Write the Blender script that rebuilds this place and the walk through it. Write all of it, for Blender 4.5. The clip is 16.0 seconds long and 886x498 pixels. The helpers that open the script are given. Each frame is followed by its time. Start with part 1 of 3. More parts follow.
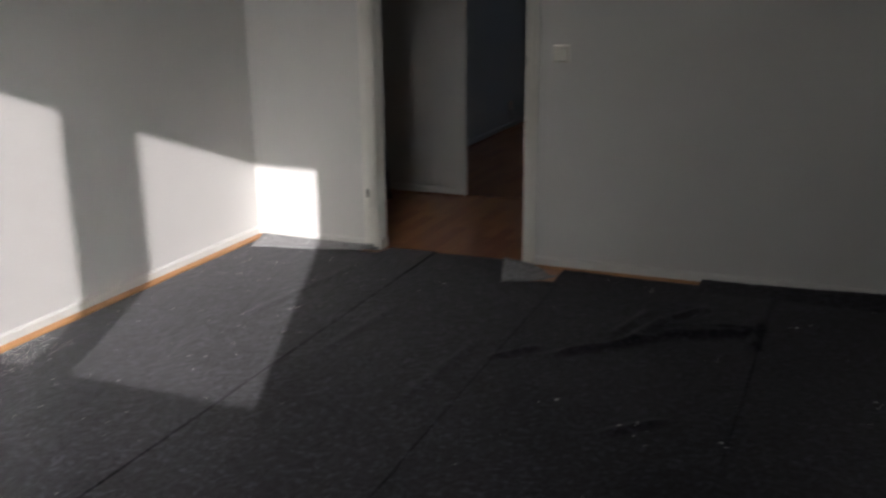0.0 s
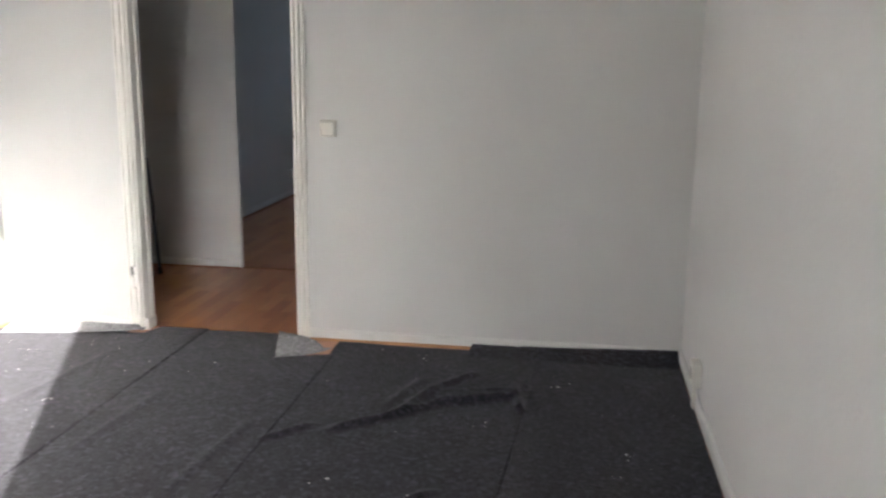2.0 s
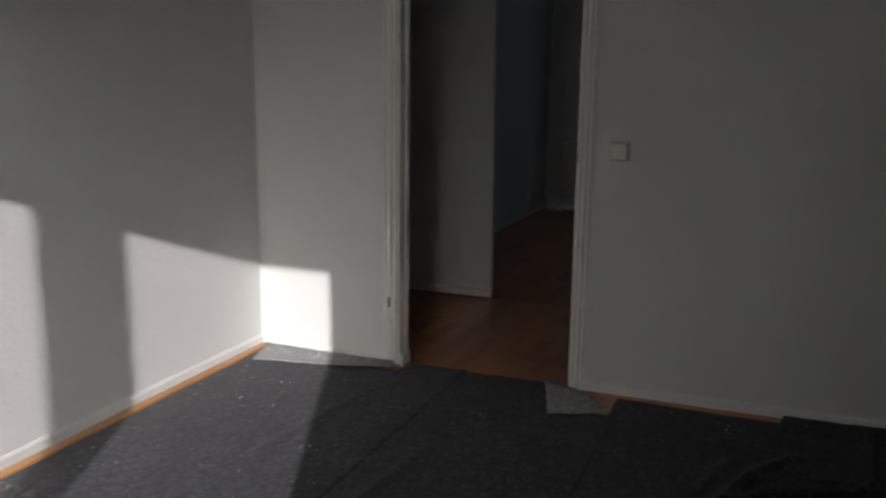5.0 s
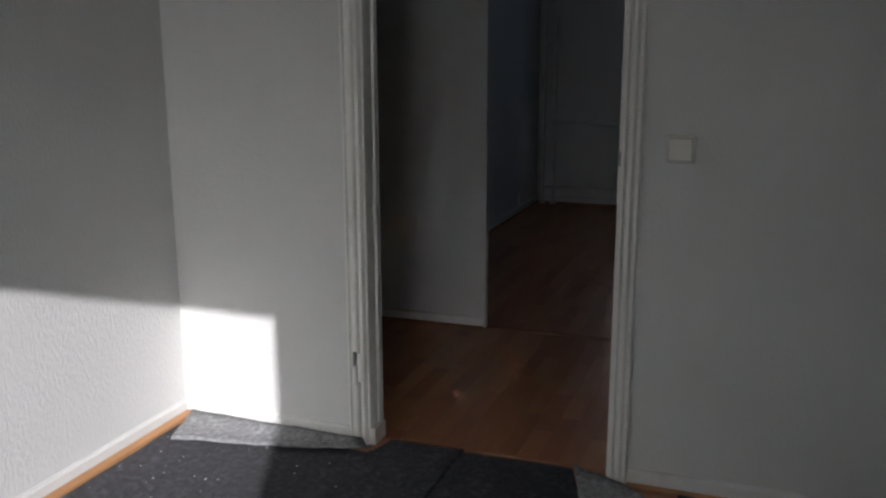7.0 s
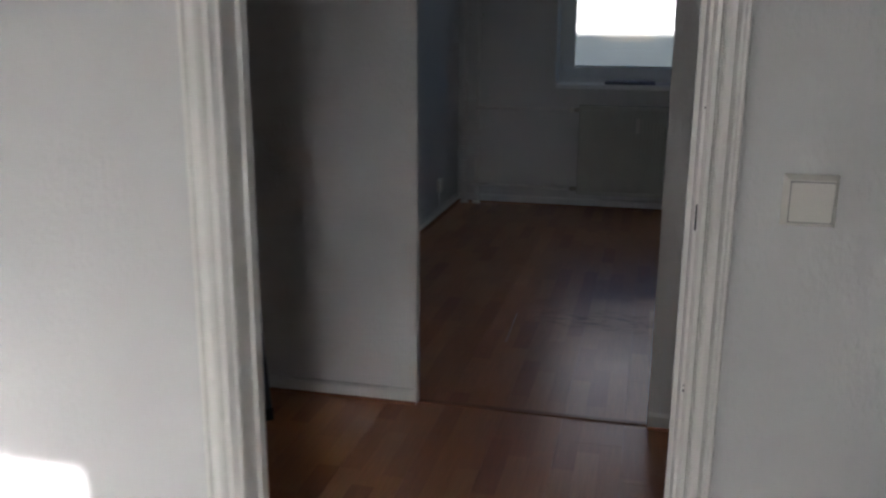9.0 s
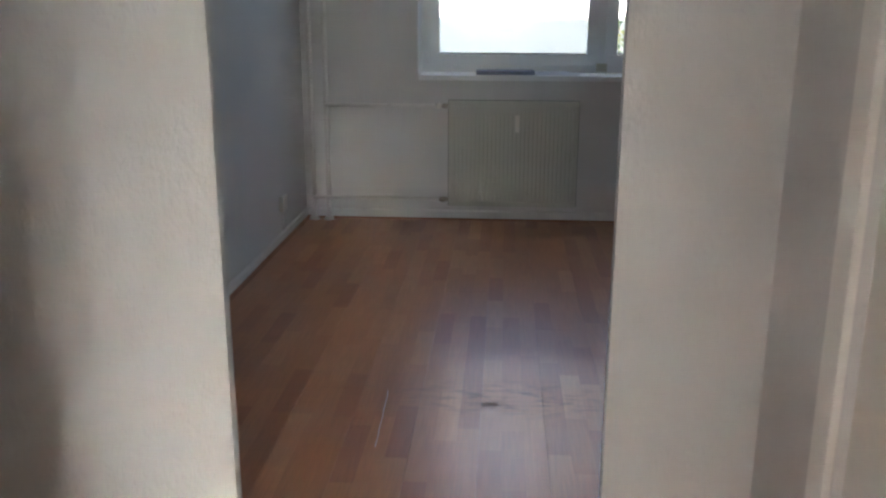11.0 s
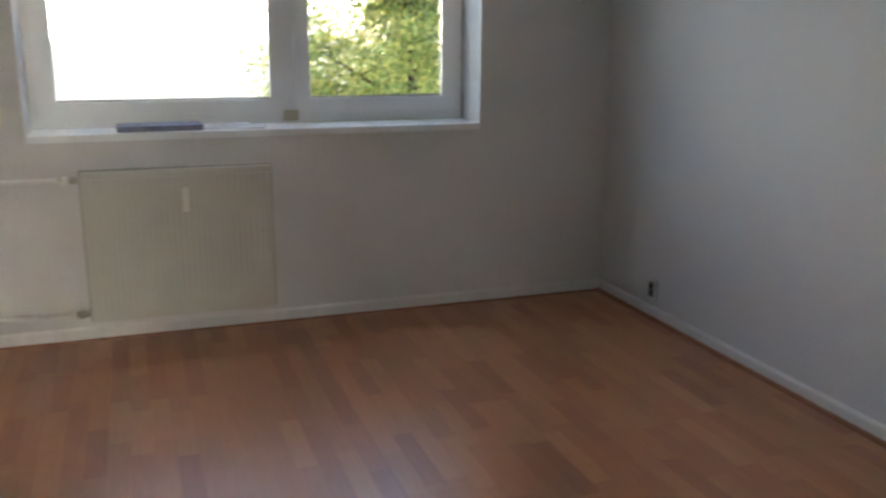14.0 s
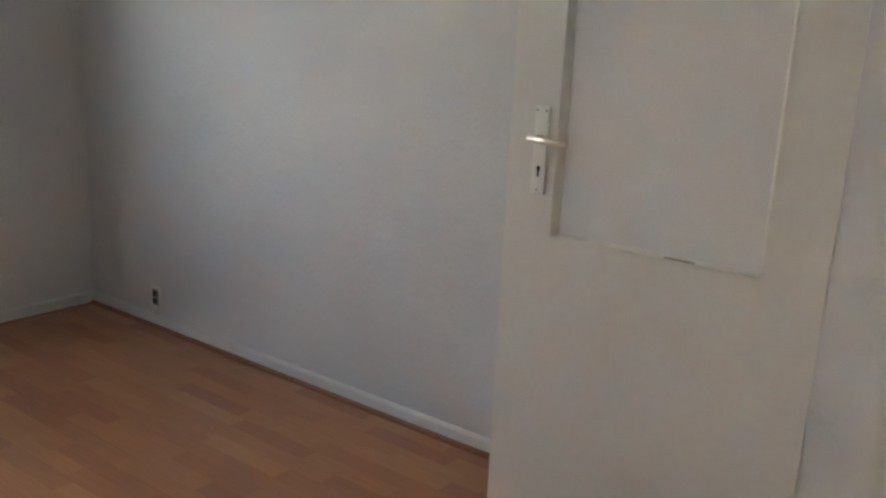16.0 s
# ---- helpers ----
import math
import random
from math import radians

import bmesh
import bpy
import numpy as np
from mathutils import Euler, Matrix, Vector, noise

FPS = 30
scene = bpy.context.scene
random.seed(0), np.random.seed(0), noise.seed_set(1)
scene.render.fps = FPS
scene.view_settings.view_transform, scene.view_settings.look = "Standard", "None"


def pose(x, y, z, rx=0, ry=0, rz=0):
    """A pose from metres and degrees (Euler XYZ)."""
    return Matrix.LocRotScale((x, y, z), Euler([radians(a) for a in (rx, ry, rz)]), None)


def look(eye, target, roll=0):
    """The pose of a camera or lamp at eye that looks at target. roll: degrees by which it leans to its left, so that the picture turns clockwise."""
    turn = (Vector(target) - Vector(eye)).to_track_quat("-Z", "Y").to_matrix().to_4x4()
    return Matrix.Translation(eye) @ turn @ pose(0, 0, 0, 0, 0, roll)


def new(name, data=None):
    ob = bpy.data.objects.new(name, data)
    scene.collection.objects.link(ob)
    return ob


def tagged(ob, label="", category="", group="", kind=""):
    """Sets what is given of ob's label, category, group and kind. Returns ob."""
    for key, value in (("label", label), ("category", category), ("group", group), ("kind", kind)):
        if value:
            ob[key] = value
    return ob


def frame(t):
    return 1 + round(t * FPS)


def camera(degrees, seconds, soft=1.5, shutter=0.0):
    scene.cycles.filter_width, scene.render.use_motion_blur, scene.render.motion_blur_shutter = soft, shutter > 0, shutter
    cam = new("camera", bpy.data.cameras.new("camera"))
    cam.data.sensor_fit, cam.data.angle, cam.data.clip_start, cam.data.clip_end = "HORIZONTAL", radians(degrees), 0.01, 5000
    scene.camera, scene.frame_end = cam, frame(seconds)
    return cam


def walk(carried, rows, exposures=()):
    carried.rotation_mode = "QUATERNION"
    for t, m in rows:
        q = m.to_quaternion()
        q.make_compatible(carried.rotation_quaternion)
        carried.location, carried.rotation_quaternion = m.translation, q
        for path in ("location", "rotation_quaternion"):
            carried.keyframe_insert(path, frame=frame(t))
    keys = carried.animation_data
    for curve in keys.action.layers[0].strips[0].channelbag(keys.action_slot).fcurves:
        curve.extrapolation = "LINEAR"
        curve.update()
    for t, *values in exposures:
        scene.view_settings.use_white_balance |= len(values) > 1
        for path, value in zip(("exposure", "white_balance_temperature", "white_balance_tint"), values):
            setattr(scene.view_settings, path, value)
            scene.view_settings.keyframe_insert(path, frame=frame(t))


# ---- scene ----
cam = camera(53.4, 16.0, soft=2.4, shutter=0.4)
PATH = [
    (0, (2.567, -3.773, 1.209), (1.844, -1.993, 0.655), -0.5),
    (0.5, (2.605, -3.782, 1.218), (2.150, -1.893, 0.745), -0.8),
    (1, (2.641, -3.750, 1.237), (2.374, -1.819, 0.789), 0.3),
    (1.5, (2.654, -3.743, 1.244), (2.468, -1.801, 0.805), 1.0),
    (2, (2.655, -3.743, 1.254), (2.370, -1.808, 0.837), 0.7),
    (2.5, (2.641, -3.761, 1.254), (2.173, -1.860, 0.845), 1.3),
    (3, (2.578, -3.773, 1.236), (1.962, -1.933, 0.752), 1.8),
    (3.5, (2.533, -3.796, 1.243), (1.803, -2.002, 0.745), 1.6),
    (4, (2.463, -3.699, 1.234), (1.618, -1.938, 0.805), 1.2),
    (4.5, (2.361, -3.536, 1.246), (1.483, -1.776, 0.882), 1.5),
    (5, (2.197, -3.316, 1.233), (1.476, -1.491, 0.846), 0.7),
    (5.2, (2.110, -3.172, 1.245), (1.452, -1.325, 0.826), 0.1),
    (7.5, (1.684, -2.140, 1.198), (1.013, -0.299, 0.754), -0.2),
    (8, (1.535, -1.866, 1.202), (1.030, 0.009, 0.723), -0.6),
    (8.5, (1.483, -1.622, 1.210), (0.897, 0.234, 0.748), 0.6),
    (9, (1.368, -1.324, 1.197), (0.924, 0.564, 0.710), 0.4),
    (11.3, (1.130, -0.145, 1.178), (1.070, 1.770, 0.645), 0.9),
    (11.5, (1.067, -0.035, 1.159), (1.081, 1.888, 0.610), 1.4),
    (12, (1.045, 0.191, 1.163), (1.298, 2.101, 0.626), 0.1),
    (12.5, (1.062, 0.437, 1.163), (1.282, 2.347, 0.609), -1.4),
    (13, (1.030, 0.714, 1.164), (1.258, 2.641, 0.678), -0.2),
    (13.5, (0.996, 0.918, 1.172), (1.452, 2.801, 0.676), -1.0),
    (14, (1.095, 1.066, 1.220), (1.743, 2.898, 0.745), 0.3),
    (14.5, (1.111, 1.162, 1.212), (2.102, 2.854, 0.821), 0.6),
    (15, (1.167, 1.210, 1.259), (2.491, 2.645, 0.878), 1.6),
    (15.5, (1.159, 1.260, 1.254), (2.645, 2.521, 0.816), 2.5),
    (16, (1.144, 1.266, 1.267), (2.696, 2.429, 0.776), 2.7),
]
walk(cam, [(t, look(eye, target, roll)) for t, eye, target, roll in PATH], exposures=[
    (0, 0.1, 5800, 14), (0.5, 1.15, 5750, 15), (1, 1.9, 5750, 15), (1.5, 2.4, 5850, 15), (2, 2.25, 5800, 15), (2.5, 1.85, 5750, 14), (3, 1.25, 5750, 14), (3.5, 0.8, 5750, 13), (4, 0.35, 5600, 9), (4.5, -0.1, 6250, 10), (5, -0.25, 5750, 13), (5.2, -0.2, 5700, 13), (7.5, 0.15, 5500, 14), (8, 0.4, 5550, 15), (8.5, 0.7, 5600, 15), (9, 1.2, 5600, 16), (9.2, 1.35, 5650, 16),
    (11.3, 3.55, 6050, 15), (12, 3.8, 6200, 15), (12.5, 3.9, 6300, 15), (13, 4.1, 6600, 14), (14, 4.15, 6800, 16), (14.5, 4.2, 6950, 18), (15, 4.35, 6950, 18), (15.5, 4.45, 7100, 16), (16, 4.5, 7150, 17)])

# ---- world, sun, lamps ----
SUN_WAY = Vector((-0.44, 1.0, -0.345)).normalized()
world = bpy.data.worlds.new("sky")
scene.world = world
world.use_nodes = True
wn = world.node_tree
wn.nodes.clear()
sky = wn.nodes.new("ShaderNodeTexSky")
sky.sky_type = "NISHITA"
sky.sun_disc = False
sky.sun_elevation = radians(17.5)
sky.sun_rotation = radians(156)
bg = wn.nodes.new("ShaderNodeBackground")
bg.inputs["Strength"].default_value = 0.06
out = wn.nodes.new("ShaderNodeOutputWorld")
wn.links.new(sky.outputs[0], bg.inputs[0])
wn.links.new(bg.outputs[0], out.inputs[0])

sun = new("sun", bpy.data.lights.new("sun", "SUN"))
sun.data.energy, sun.data.angle, sun.data.color = 5.0, radians(0.5), (1.0, 0.915, 0.79)
sun.matrix_world = look((0, 0, 20), Vector((0, 0, 20)) + SUN_WAY)


def window_lamp(name, x, y, z, w, h, aim, watts, color):
    lamp = new(name, bpy.data.lights.new(name, "AREA"))
    lamp.data.shape, lamp.data.size, lamp.data.size_y = "RECTANGLE", w, h
    lamp.data.energy, lamp.data.color = watts, color
    lamp.matrix_world = look((x, y, z), (x, y + aim, z))
    return lamp


window_lamp("sky_light_a", 1.24, -4.34, 1.47, 1.8, 0.95, 1, 0.4, (0.66, 0.82, 1.0))
window_lamp("sky_light_b", 1.64, 5.08, 1.75, 1.7, 0.42, -1, 0.43, (0.60, 0.76, 1.0))

# ---- materials ----


def material(name, color, rough=0.6, metal=0.0, noise_scale=8.0, vary=0.08, bump=0.0, bump_scale=300.0, spec=0.5, fine=0.04, stretch=1.0):
    """A painted or plain surface with broad and fine variation and a bump."""
    m = bpy.data.materials.new(name)
    m.use_nodes = True
    n, l = m.node_tree.nodes, m.node_tree.links
    p = n["Principled BSDF"]
    p.inputs["Roughness"].default_value, p.inputs["Metallic"].default_value = rough, metal
    p.inputs["Specular IOR Level"].default_value = spec
    tc = n.new("ShaderNodeTexCoord")
    broad, small = n.new("ShaderNodeTexNoise"), n.new("ShaderNodeTexNoise")
    broad.inputs["Scale"].default_value, broad.inputs["Detail"].default_value = noise_scale, 4
    small.inputs["Scale"].default_value, small.inputs["Detail"].default_value = bump_scale, 3
    drawn = n.new("ShaderNodeMapping")
    drawn.inputs["Scale"].default_value = (1, 1, stretch)
    l.new(tc.outputs["Object"], drawn.inputs["Vector"])
    for t in (broad, small):
        l.new(drawn.outputs[0], t.inputs["Vector"])
    total = n.new("ShaderNodeMath")
    total.operation = "MULTIPLY_ADD"
    total.inputs[1].default_value, total.inputs[2].default_value = vary * 2, 1 - vary
    l.new(broad.outputs["Fac"], total.inputs[0])
    more = n.new("ShaderNodeMath")
    more.operation = "MULTIPLY_ADD"
    more.inputs[1].default_value = fine * 2
    l.new(small.outputs["Fac"], more.inputs[0])
    l.new(total.outputs[0], more.inputs[2])
    mix = n.new("ShaderNodeVectorMath")
    mix.operation = "SCALE"
    mix.inputs[0].default_value = color
    l.new(more.outputs[0], mix.inputs["Scale"])
    l.new(mix.outputs[0], p.inputs["Base Color"])
    if bump:
        b = n.new("ShaderNodeBump")
        b.inputs["Strength"].default_value, b.inputs["Distance"].default_value = bump, 0.003
        l.new(small.outputs["Fac"], b.inputs["Height"])
        l.new(b.outputs[0], p.inputs["Normal"])
    return m


def laminate_material(name):
    """Three-strip beech laminate: narrow strips of differing brown, with grain, scuffs and a satin gloss."""
    m = bpy.data.materials.new(name)
    m.use_nodes = True
    n, l = m.node_tree.nodes, m.node_tree.links
    p = n["Principled BSDF"]
    p.inputs["Specular IOR Level"].default_value = 0.62
    geo = n.new("ShaderNodeNewGeometry")
    axes = n.new("ShaderNodeSeparateXYZ")
    l.new(geo.outputs["Position"], axes.inputs[0])

    def sum_of(kind, a, b=None):
        node = n.new("ShaderNodeMath")
        node.operation = kind
        for k, v in enumerate((a, b)):
            if isinstance(v, (int, float)):
                node.inputs[k].default_value = v
            elif v is not None:
                l.new(v, node.inputs[k])
        return node.outputs[0]

    row = sum_of("FLOOR", sum_of("DIVIDE", axes.outputs["X"], 0.064))
    chance = n.new("ShaderNodeTexWhiteNoise")
    chance.noise_dimensions = "1D"
    l.new(row, chance.inputs["W"])
    along = sum_of("ADD", sum_of("DIVIDE", axes.outputs["Y"], 0.33), sum_of("MULTIPLY", chance.outputs["Value"], 7.0))
    both = n.new("ShaderNodeCombineXYZ")
    l.new(row, both.inputs["X"])
    l.new(sum_of("FLOOR", along), both.inputs["Y"])
    pick = n.new("ShaderNodeTexWhiteNoise")
    pick.noise_dimensions = "2D"
    l.new(both.outputs[0], pick.inputs["Vector"])
    brick = n.new("ShaderNodeValToRGB")
    e = brick.color_ramp.elements
    e[0].position, e[0].color = 0.0, (0.375, 0.142, 0.066, 1)
    e[1].position, e[1].color = 1.0, (0.52, 0.236, 0.108, 1)
    e.new(0.12).color = (0.39, 0.152, 0.070, 1)
    e.new(0.24).color = (0.435, 0.180, 0.080, 1)
    e.new(0.75).color = (0.48, 0.205, 0.088, 1)
    l.new(pick.outputs["Value"], brick.inputs["Fac"])
    stretch = n.new("ShaderNodeMapping")
    stretch.inputs["Scale"].default_value = (60, 3.5, 1)
    l.new(geo.outputs["Position"], stretch.inputs["Vector"])
    grain = n.new("ShaderNodeTexNoise")
    grain.inputs["Scale"].default_value, grain.inputs["Detail"].default_value = 2.0, 6
    l.new(stretch.outputs[0], grain.inputs["Vector"])
    ramp = n.new("ShaderNodeMapRange")
    ramp.inputs["To Min"].default_value, ramp.inputs["To Max"].default_value = 0.78, 1.2
    l.new(grain.outputs["Fac"], ramp.inputs["Value"])
    mul = n.new("ShaderNodeVectorMath")
    mul.operation = "SCALE"
    l.new(brick.outputs["Color"], mul.inputs[0])
    l.new(ramp.outputs[0], mul.inputs["Scale"])
    l.new(mul.outputs[0], p.inputs["Base Color"])
    scuff = n.new("ShaderNodeTexNoise")
    scuff.inputs["Scale"].default_value, scuff.inputs["Detail"].default_value = 2.2, 1
    l.new(geo.outputs["Position"], scuff.inputs["Vector"])
    r2 = n.new("ShaderNodeMapRange")
    r2.inputs["From Min"].default_value, r2.inputs["From Max"].default_value = 0.3, 0.7
    r2.inputs["To Min"].default_value, r2.inputs["To Max"].default_value = 0.31, 0.37
    l.new(scuff.outputs["Fac"], r2.inputs["Value"])
    # a worn, scratched patch just inside the far room
    shift = n.new("ShaderNodeMapping")
    shift.inputs["Location"].default_value = (-1.25 / 0.34, -2.27 / 0.13, 0)
    shift.inputs["Scale"].default_value = (1 / 0.34, 1 / 0.13, 0)
    l.new(geo.outputs["Position"], shift.inputs["Vector"])
    far = n.new("ShaderNodeVectorMath")
    far.operation = "LENGTH"
    l.new(shift.outputs[0], far.inputs[0])
    streak = n.new("ShaderNodeTexNoise")
    streak.inputs["Scale"].default_value, streak.inputs["Detail"].default_value = 15.0, 8
    skew = n.new("ShaderNodeMapping")
    skew.inputs["Scale"].default_value = (0.8, 2.6, 1)
    skew.inputs["Rotation"].default_value = (0, 0, radians(14))
    l.new(geo.outputs["Position"], skew.inputs["Vector"])
    l.new(skew.outputs[0], streak.inputs["Vector"])
    inside = n.new("ShaderNodeMapRange")
    inside.inputs["From Min"].default_value, inside.inputs["From Max"].default_value = 1.3, 0.3
    l.new(far.outputs["Value"], inside.inputs["Value"])
    cut = n.new("ShaderNodeMapRange")
    cut.inputs["From Min"].default_value, cut.inputs["From Max"].default_value = 0.48, 0.62
    l.new(streak.outputs["Fac"], cut.inputs["Value"])
    worn = n.new("ShaderNodeMath")
    worn.operation = "MULTIPLY"
    l.new(inside.outputs[0], worn.inputs[0])
    l.new(cut.outputs[0], worn.inputs[1])
    dull = n.new("ShaderNodeMath")
    dull.operation = "MULTIPLY_ADD"
    dull.inputs[1].default_value = 0.35
    l.new(worn.outputs[0], dull.inputs[0])
    l.new(r2.outputs[0], dull.inputs[2])
    l.new(dull.outputs[0], p.inputs["Roughness"])
    dirt = n.new("ShaderNodeMix")
    dirt.data_type = "RGBA"
    dirt.inputs[7].default_value = (0.19, 0.155, 0.135, 1)
    half = n.new("ShaderNodeMath")
    half.operation = "MULTIPLY"
    half.inputs[1].default_value = 0.62
    l.new(worn.outputs[0], half.inputs[0])
    l.new(half.outputs[0], dirt.inputs[0])
    l.new(mul.outputs[0], dirt.inputs[6])
    l.new(dirt.outputs[2], p.inputs["Base Color"])
    b = n.new("ShaderNodeBump")
    b.inputs["Strength"].default_value, b.inputs["Distance"].default_value = 0.25, 0.0006
    l.new(grain.outputs["Fac"], b.inputs["Height"])
    l.new(b.outputs[0], p.inputs["Normal"])
    return m


def fleece_material(name, dark, light, pale_by=2.4):
    """Recycled-fibre painter's fleece: dark fibres with a sprinkle of pale ones."""
    m = bpy.data.materials.new(name)
    m.use_nodes = True
    n, l = m.node_tree.nodes, m.node_tree.links
    p = n["Principled BSDF"]
    p.inputs["Roughness"].default_value = 0.95
    p.inputs["Specular IOR Level"].default_value = 0.15
    p.inputs["Sheen Weight"].default_value = 0.12
    p.inputs["Sheen Roughness"].default_value = 0.6
    geo = n.new("ShaderNodeNewGeometry")
    fibre, blotch, patch = (n.new("ShaderNodeTexNoise") for _ in range(3))
    for t, s, d in ((fibre, 300, 4), (blotch, 62, 5), (patch, 4.0, 5)):
        t.inputs["Scale"].default_value, t.inputs["Detail"].default_value = s, d
        l.new(geo.outputs["Position"], t.inputs["Vector"])
    add = n.new("ShaderNodeMath")
    add.operation = "MULTIPLY"
    l.new(fibre.outputs["Fac"], add.inputs[0])
    l.new(blotch.outputs["Fac"], add.inputs[1])
    ramp = n.new("ShaderNodeValToRGB")
    ramp.color_ramp.elements[0].position, ramp.color_ramp.elements[0].color = 0.165, (*dark, 1)
    ramp.color_ramp.elements[1].position, ramp.color_ramp.elements[1].color = 0.385, (*light, 1)
    l.new(add.outputs[0], ramp.inputs["Fac"])
    # pale tufts of reclaimed fibre, and broad worn patches
    tuft = n.new("ShaderNodeTexNoise")
    tuft.inputs["Scale"].default_value, tuft.inputs["Detail"].default_value, tuft.inputs["Roughness"].default_value = 52, 3, 0.6
    l.new(geo.outputs["Position"], tuft.inputs["Vector"])
    sharp = n.new("ShaderNodeMapRange")
    sharp.inputs["From Min"].default_value, sharp.inputs["From Max"].default_value = 0.52, 0.74
    sharp.inputs["To Min"].default_value, sharp.inputs["To Max"].default_value = 0.0, 0.85
    l.new(tuft.outputs["Fac"], sharp.inputs["Value"])
    pale = n.new("ShaderNodeMix")
    pale.data_type = "RGBA"
    pale.inputs[7].default_value = (*(pale_by * c for c in light), 1)
    l.new(sharp.outputs[0], pale.inputs[0])
    l.new(ramp.outputs["Color"], pale.inputs[6])
    wide = n.new("ShaderNodeMapRange")
    wide.inputs["To Min"].default_value, wide.inputs["To Max"].default_value = 0.6, 1.4
    l.new(patch.outputs["Fac"], wide.inputs["Value"])
    mul = n.new("ShaderNodeVectorMath")
    mul.operation = "SCALE"
    l.new(pale.outputs[2], mul.inputs[0])
    l.new(wide.outputs[0], mul.inputs["Scale"])
    l.new(mul.outputs[0], p.inputs["Base Color"])
    b = n.new("ShaderNodeBump")
    b.inputs["Strength"].default_value, b.inputs["Distance"].default_value = 0.6, 0.003
    l.new(fibre.outputs["Fac"], b.inputs["Height"])
    l.new(b.outputs[0], p.inputs["Normal"])
    return m


def glass_material(name):
    m = bpy.data.materials.new(name)
    m.use_nodes = True
    p = m.node_tree.nodes["Principled BSDF"]
    p.inputs["Base Color"].default_value = (0.97, 0.99, 0.98, 1)
    p.inputs["Transmission Weight"].default_value, p.inputs["Roughness"].default_value = 1.0, 0.0
    p.inputs["IOR"].default_value = 1.45
    return m


def leaf_material(name, c1, c2, c3):
    m = bpy.data.materials.new(name)
    m.use_nodes = True
    n, l = m.node_tree.nodes, m.node_tree.links
    p = n["Principled BSDF"]
    p.inputs["Roughness"].default_value = 0.55
    geo = n.new("ShaderNodeNewGeometry")
    ramp = n.new("ShaderNodeValToRGB")
    ramp.color_ramp.elements[0].color, ramp.color_ramp.elements[1].color = (*c1, 1), (*c3, 1)
    ramp.color_ramp.elements.new(0.6).color = (*c2, 1)
    l.new(geo.outputs["Random Per Island"], ramp.inputs["Fac"])
    l.new(ramp.outputs["Color"], p.inputs["Base Color"])
    glow, both = n.new("ShaderNodeBsdfTranslucent"), n.new("ShaderNodeMixShader")
    both.inputs[0].default_value = 0.4
    l.new(ramp.outputs["Color"], glow.inputs["Color"])
    l.new(p.outputs[0], both.inputs[1])
    l.new(glow.outputs[0], both.inputs[2])
    l.new(both.outputs[0], n["Material Output"].inputs["Surface"])
    return m


WALL = material("woodchip_paint", (0.68, 0.668, 0.645), 0.85, bump=0.85, bump_scale=105, noise_scale=1.6, vary=0.03, fine=0.01, spec=0.25, stretch=0.55)
CEIL = material("ceiling_paint", (0.82, 0.82, 0.80), 0.9, bump=0.3, bump_scale=90, vary=0.03)
TRIM = material("trim_gloss_paint", (0.80, 0.78, 0.73), 0.32, noise_scale=6, vary=0.05, bump=0.12, bump_scale=60)
SKIRT = material("skirting_paint", (0.70, 0.69, 0.665), 0.45, noise_scale=9, vary=0.07, bump=0.15, bump_scale=80)
STRIP = material("beech_strip", (0.44, 0.225, 0.095), 0.4, noise_scale=14, vary=0.2, bump=0.1)
STRIP_B = material("brown_strip", (0.30, 0.125, 0.055), 0.42, noise_scale=14, vary=0.2, bump=0.1)
DOOR = material("door_paint", (0.70, 0.675, 0.61), 0.36, noise_scale=3, vary=0.04, bump=0.1, bump_scale=50)
PAPER = material("pasted_wallpaper", (0.70, 0.685, 0.655), 0.8, noise_scale=5, vary=0.05, bump=0.3, bump_scale=120)
PLASTIC = material("white_plastic", (0.76, 0.73, 0.66), 0.35, vary=0.03)
UPVC = material("window_plastic", (0.82, 0.83, 0.83), 0.3, vary=0.03)
RADIATOR = material("radiator_enamel", (0.55, 0.545, 0.48), 0.45, noise_scale=5, vary=0.05)
# darker enamel paints the shadow gap that outlines the radiator panel
RADIATOR_GAP_SHADE = material("radiator_gap_shade", (0.27, 0.27, 0.235), 0.5, noise_scale=9, vary=0.1)
LATCH = material("yellowed_plastic", (0.46, 0.42, 0.31), 0.45, noise_scale=20, vary=0.15)
PIPE = material("painted_pipe", (0.68, 0.66, 0.63), 0.4, noise_scale=12, vary=0.08, bump=0.15, bump_scale=60)
BRASS = material("worn_metal", (0.42, 0.38, 0.33), 0.35, 1.0, vary=0.2)
ALU = material("satin_aluminium", (0.80, 0.78, 0.72), 0.34, 0.75, vary=0.08)
# grey for the switch's painted gap shade, the socket cup and the door chip
SHADE_CHIP_GREY = material("gap_shade_and_chip_grey", (0.36, 0.34, 0.31), 0.6)
DARK = material("dark_gap", (0.02, 0.02, 0.02), 0.8)
GREY = material("grey_insert", (0.20, 0.19, 0.18), 0.5, 0.3)
BLUEBLACK = material("blue_black_metal", (0.085, 0.095, 0.125), 0.4, 0.2)
LAMINATE = laminate_material("beech_laminate")
FLEECE = fleece_material("dark_fleece", (0.0036, 0.0033, 0.0046), (0.031, 0.0278, 0.0375))
FLEECE_BACK = fleece_material("pale_fleece_back", (0.17, 0.169, 0.172), (0.36, 0.358, 0.362), 1.25)
FLAKE = material("paint_flakes", (0.58, 0.565, 0.54), 0.6)
GLASS = glass_material("window_glass")
BOOKLET = material("booklet_cover", (0.16, 0.17, 0.24), 0.45, noise_scale=30, vary=0.35)
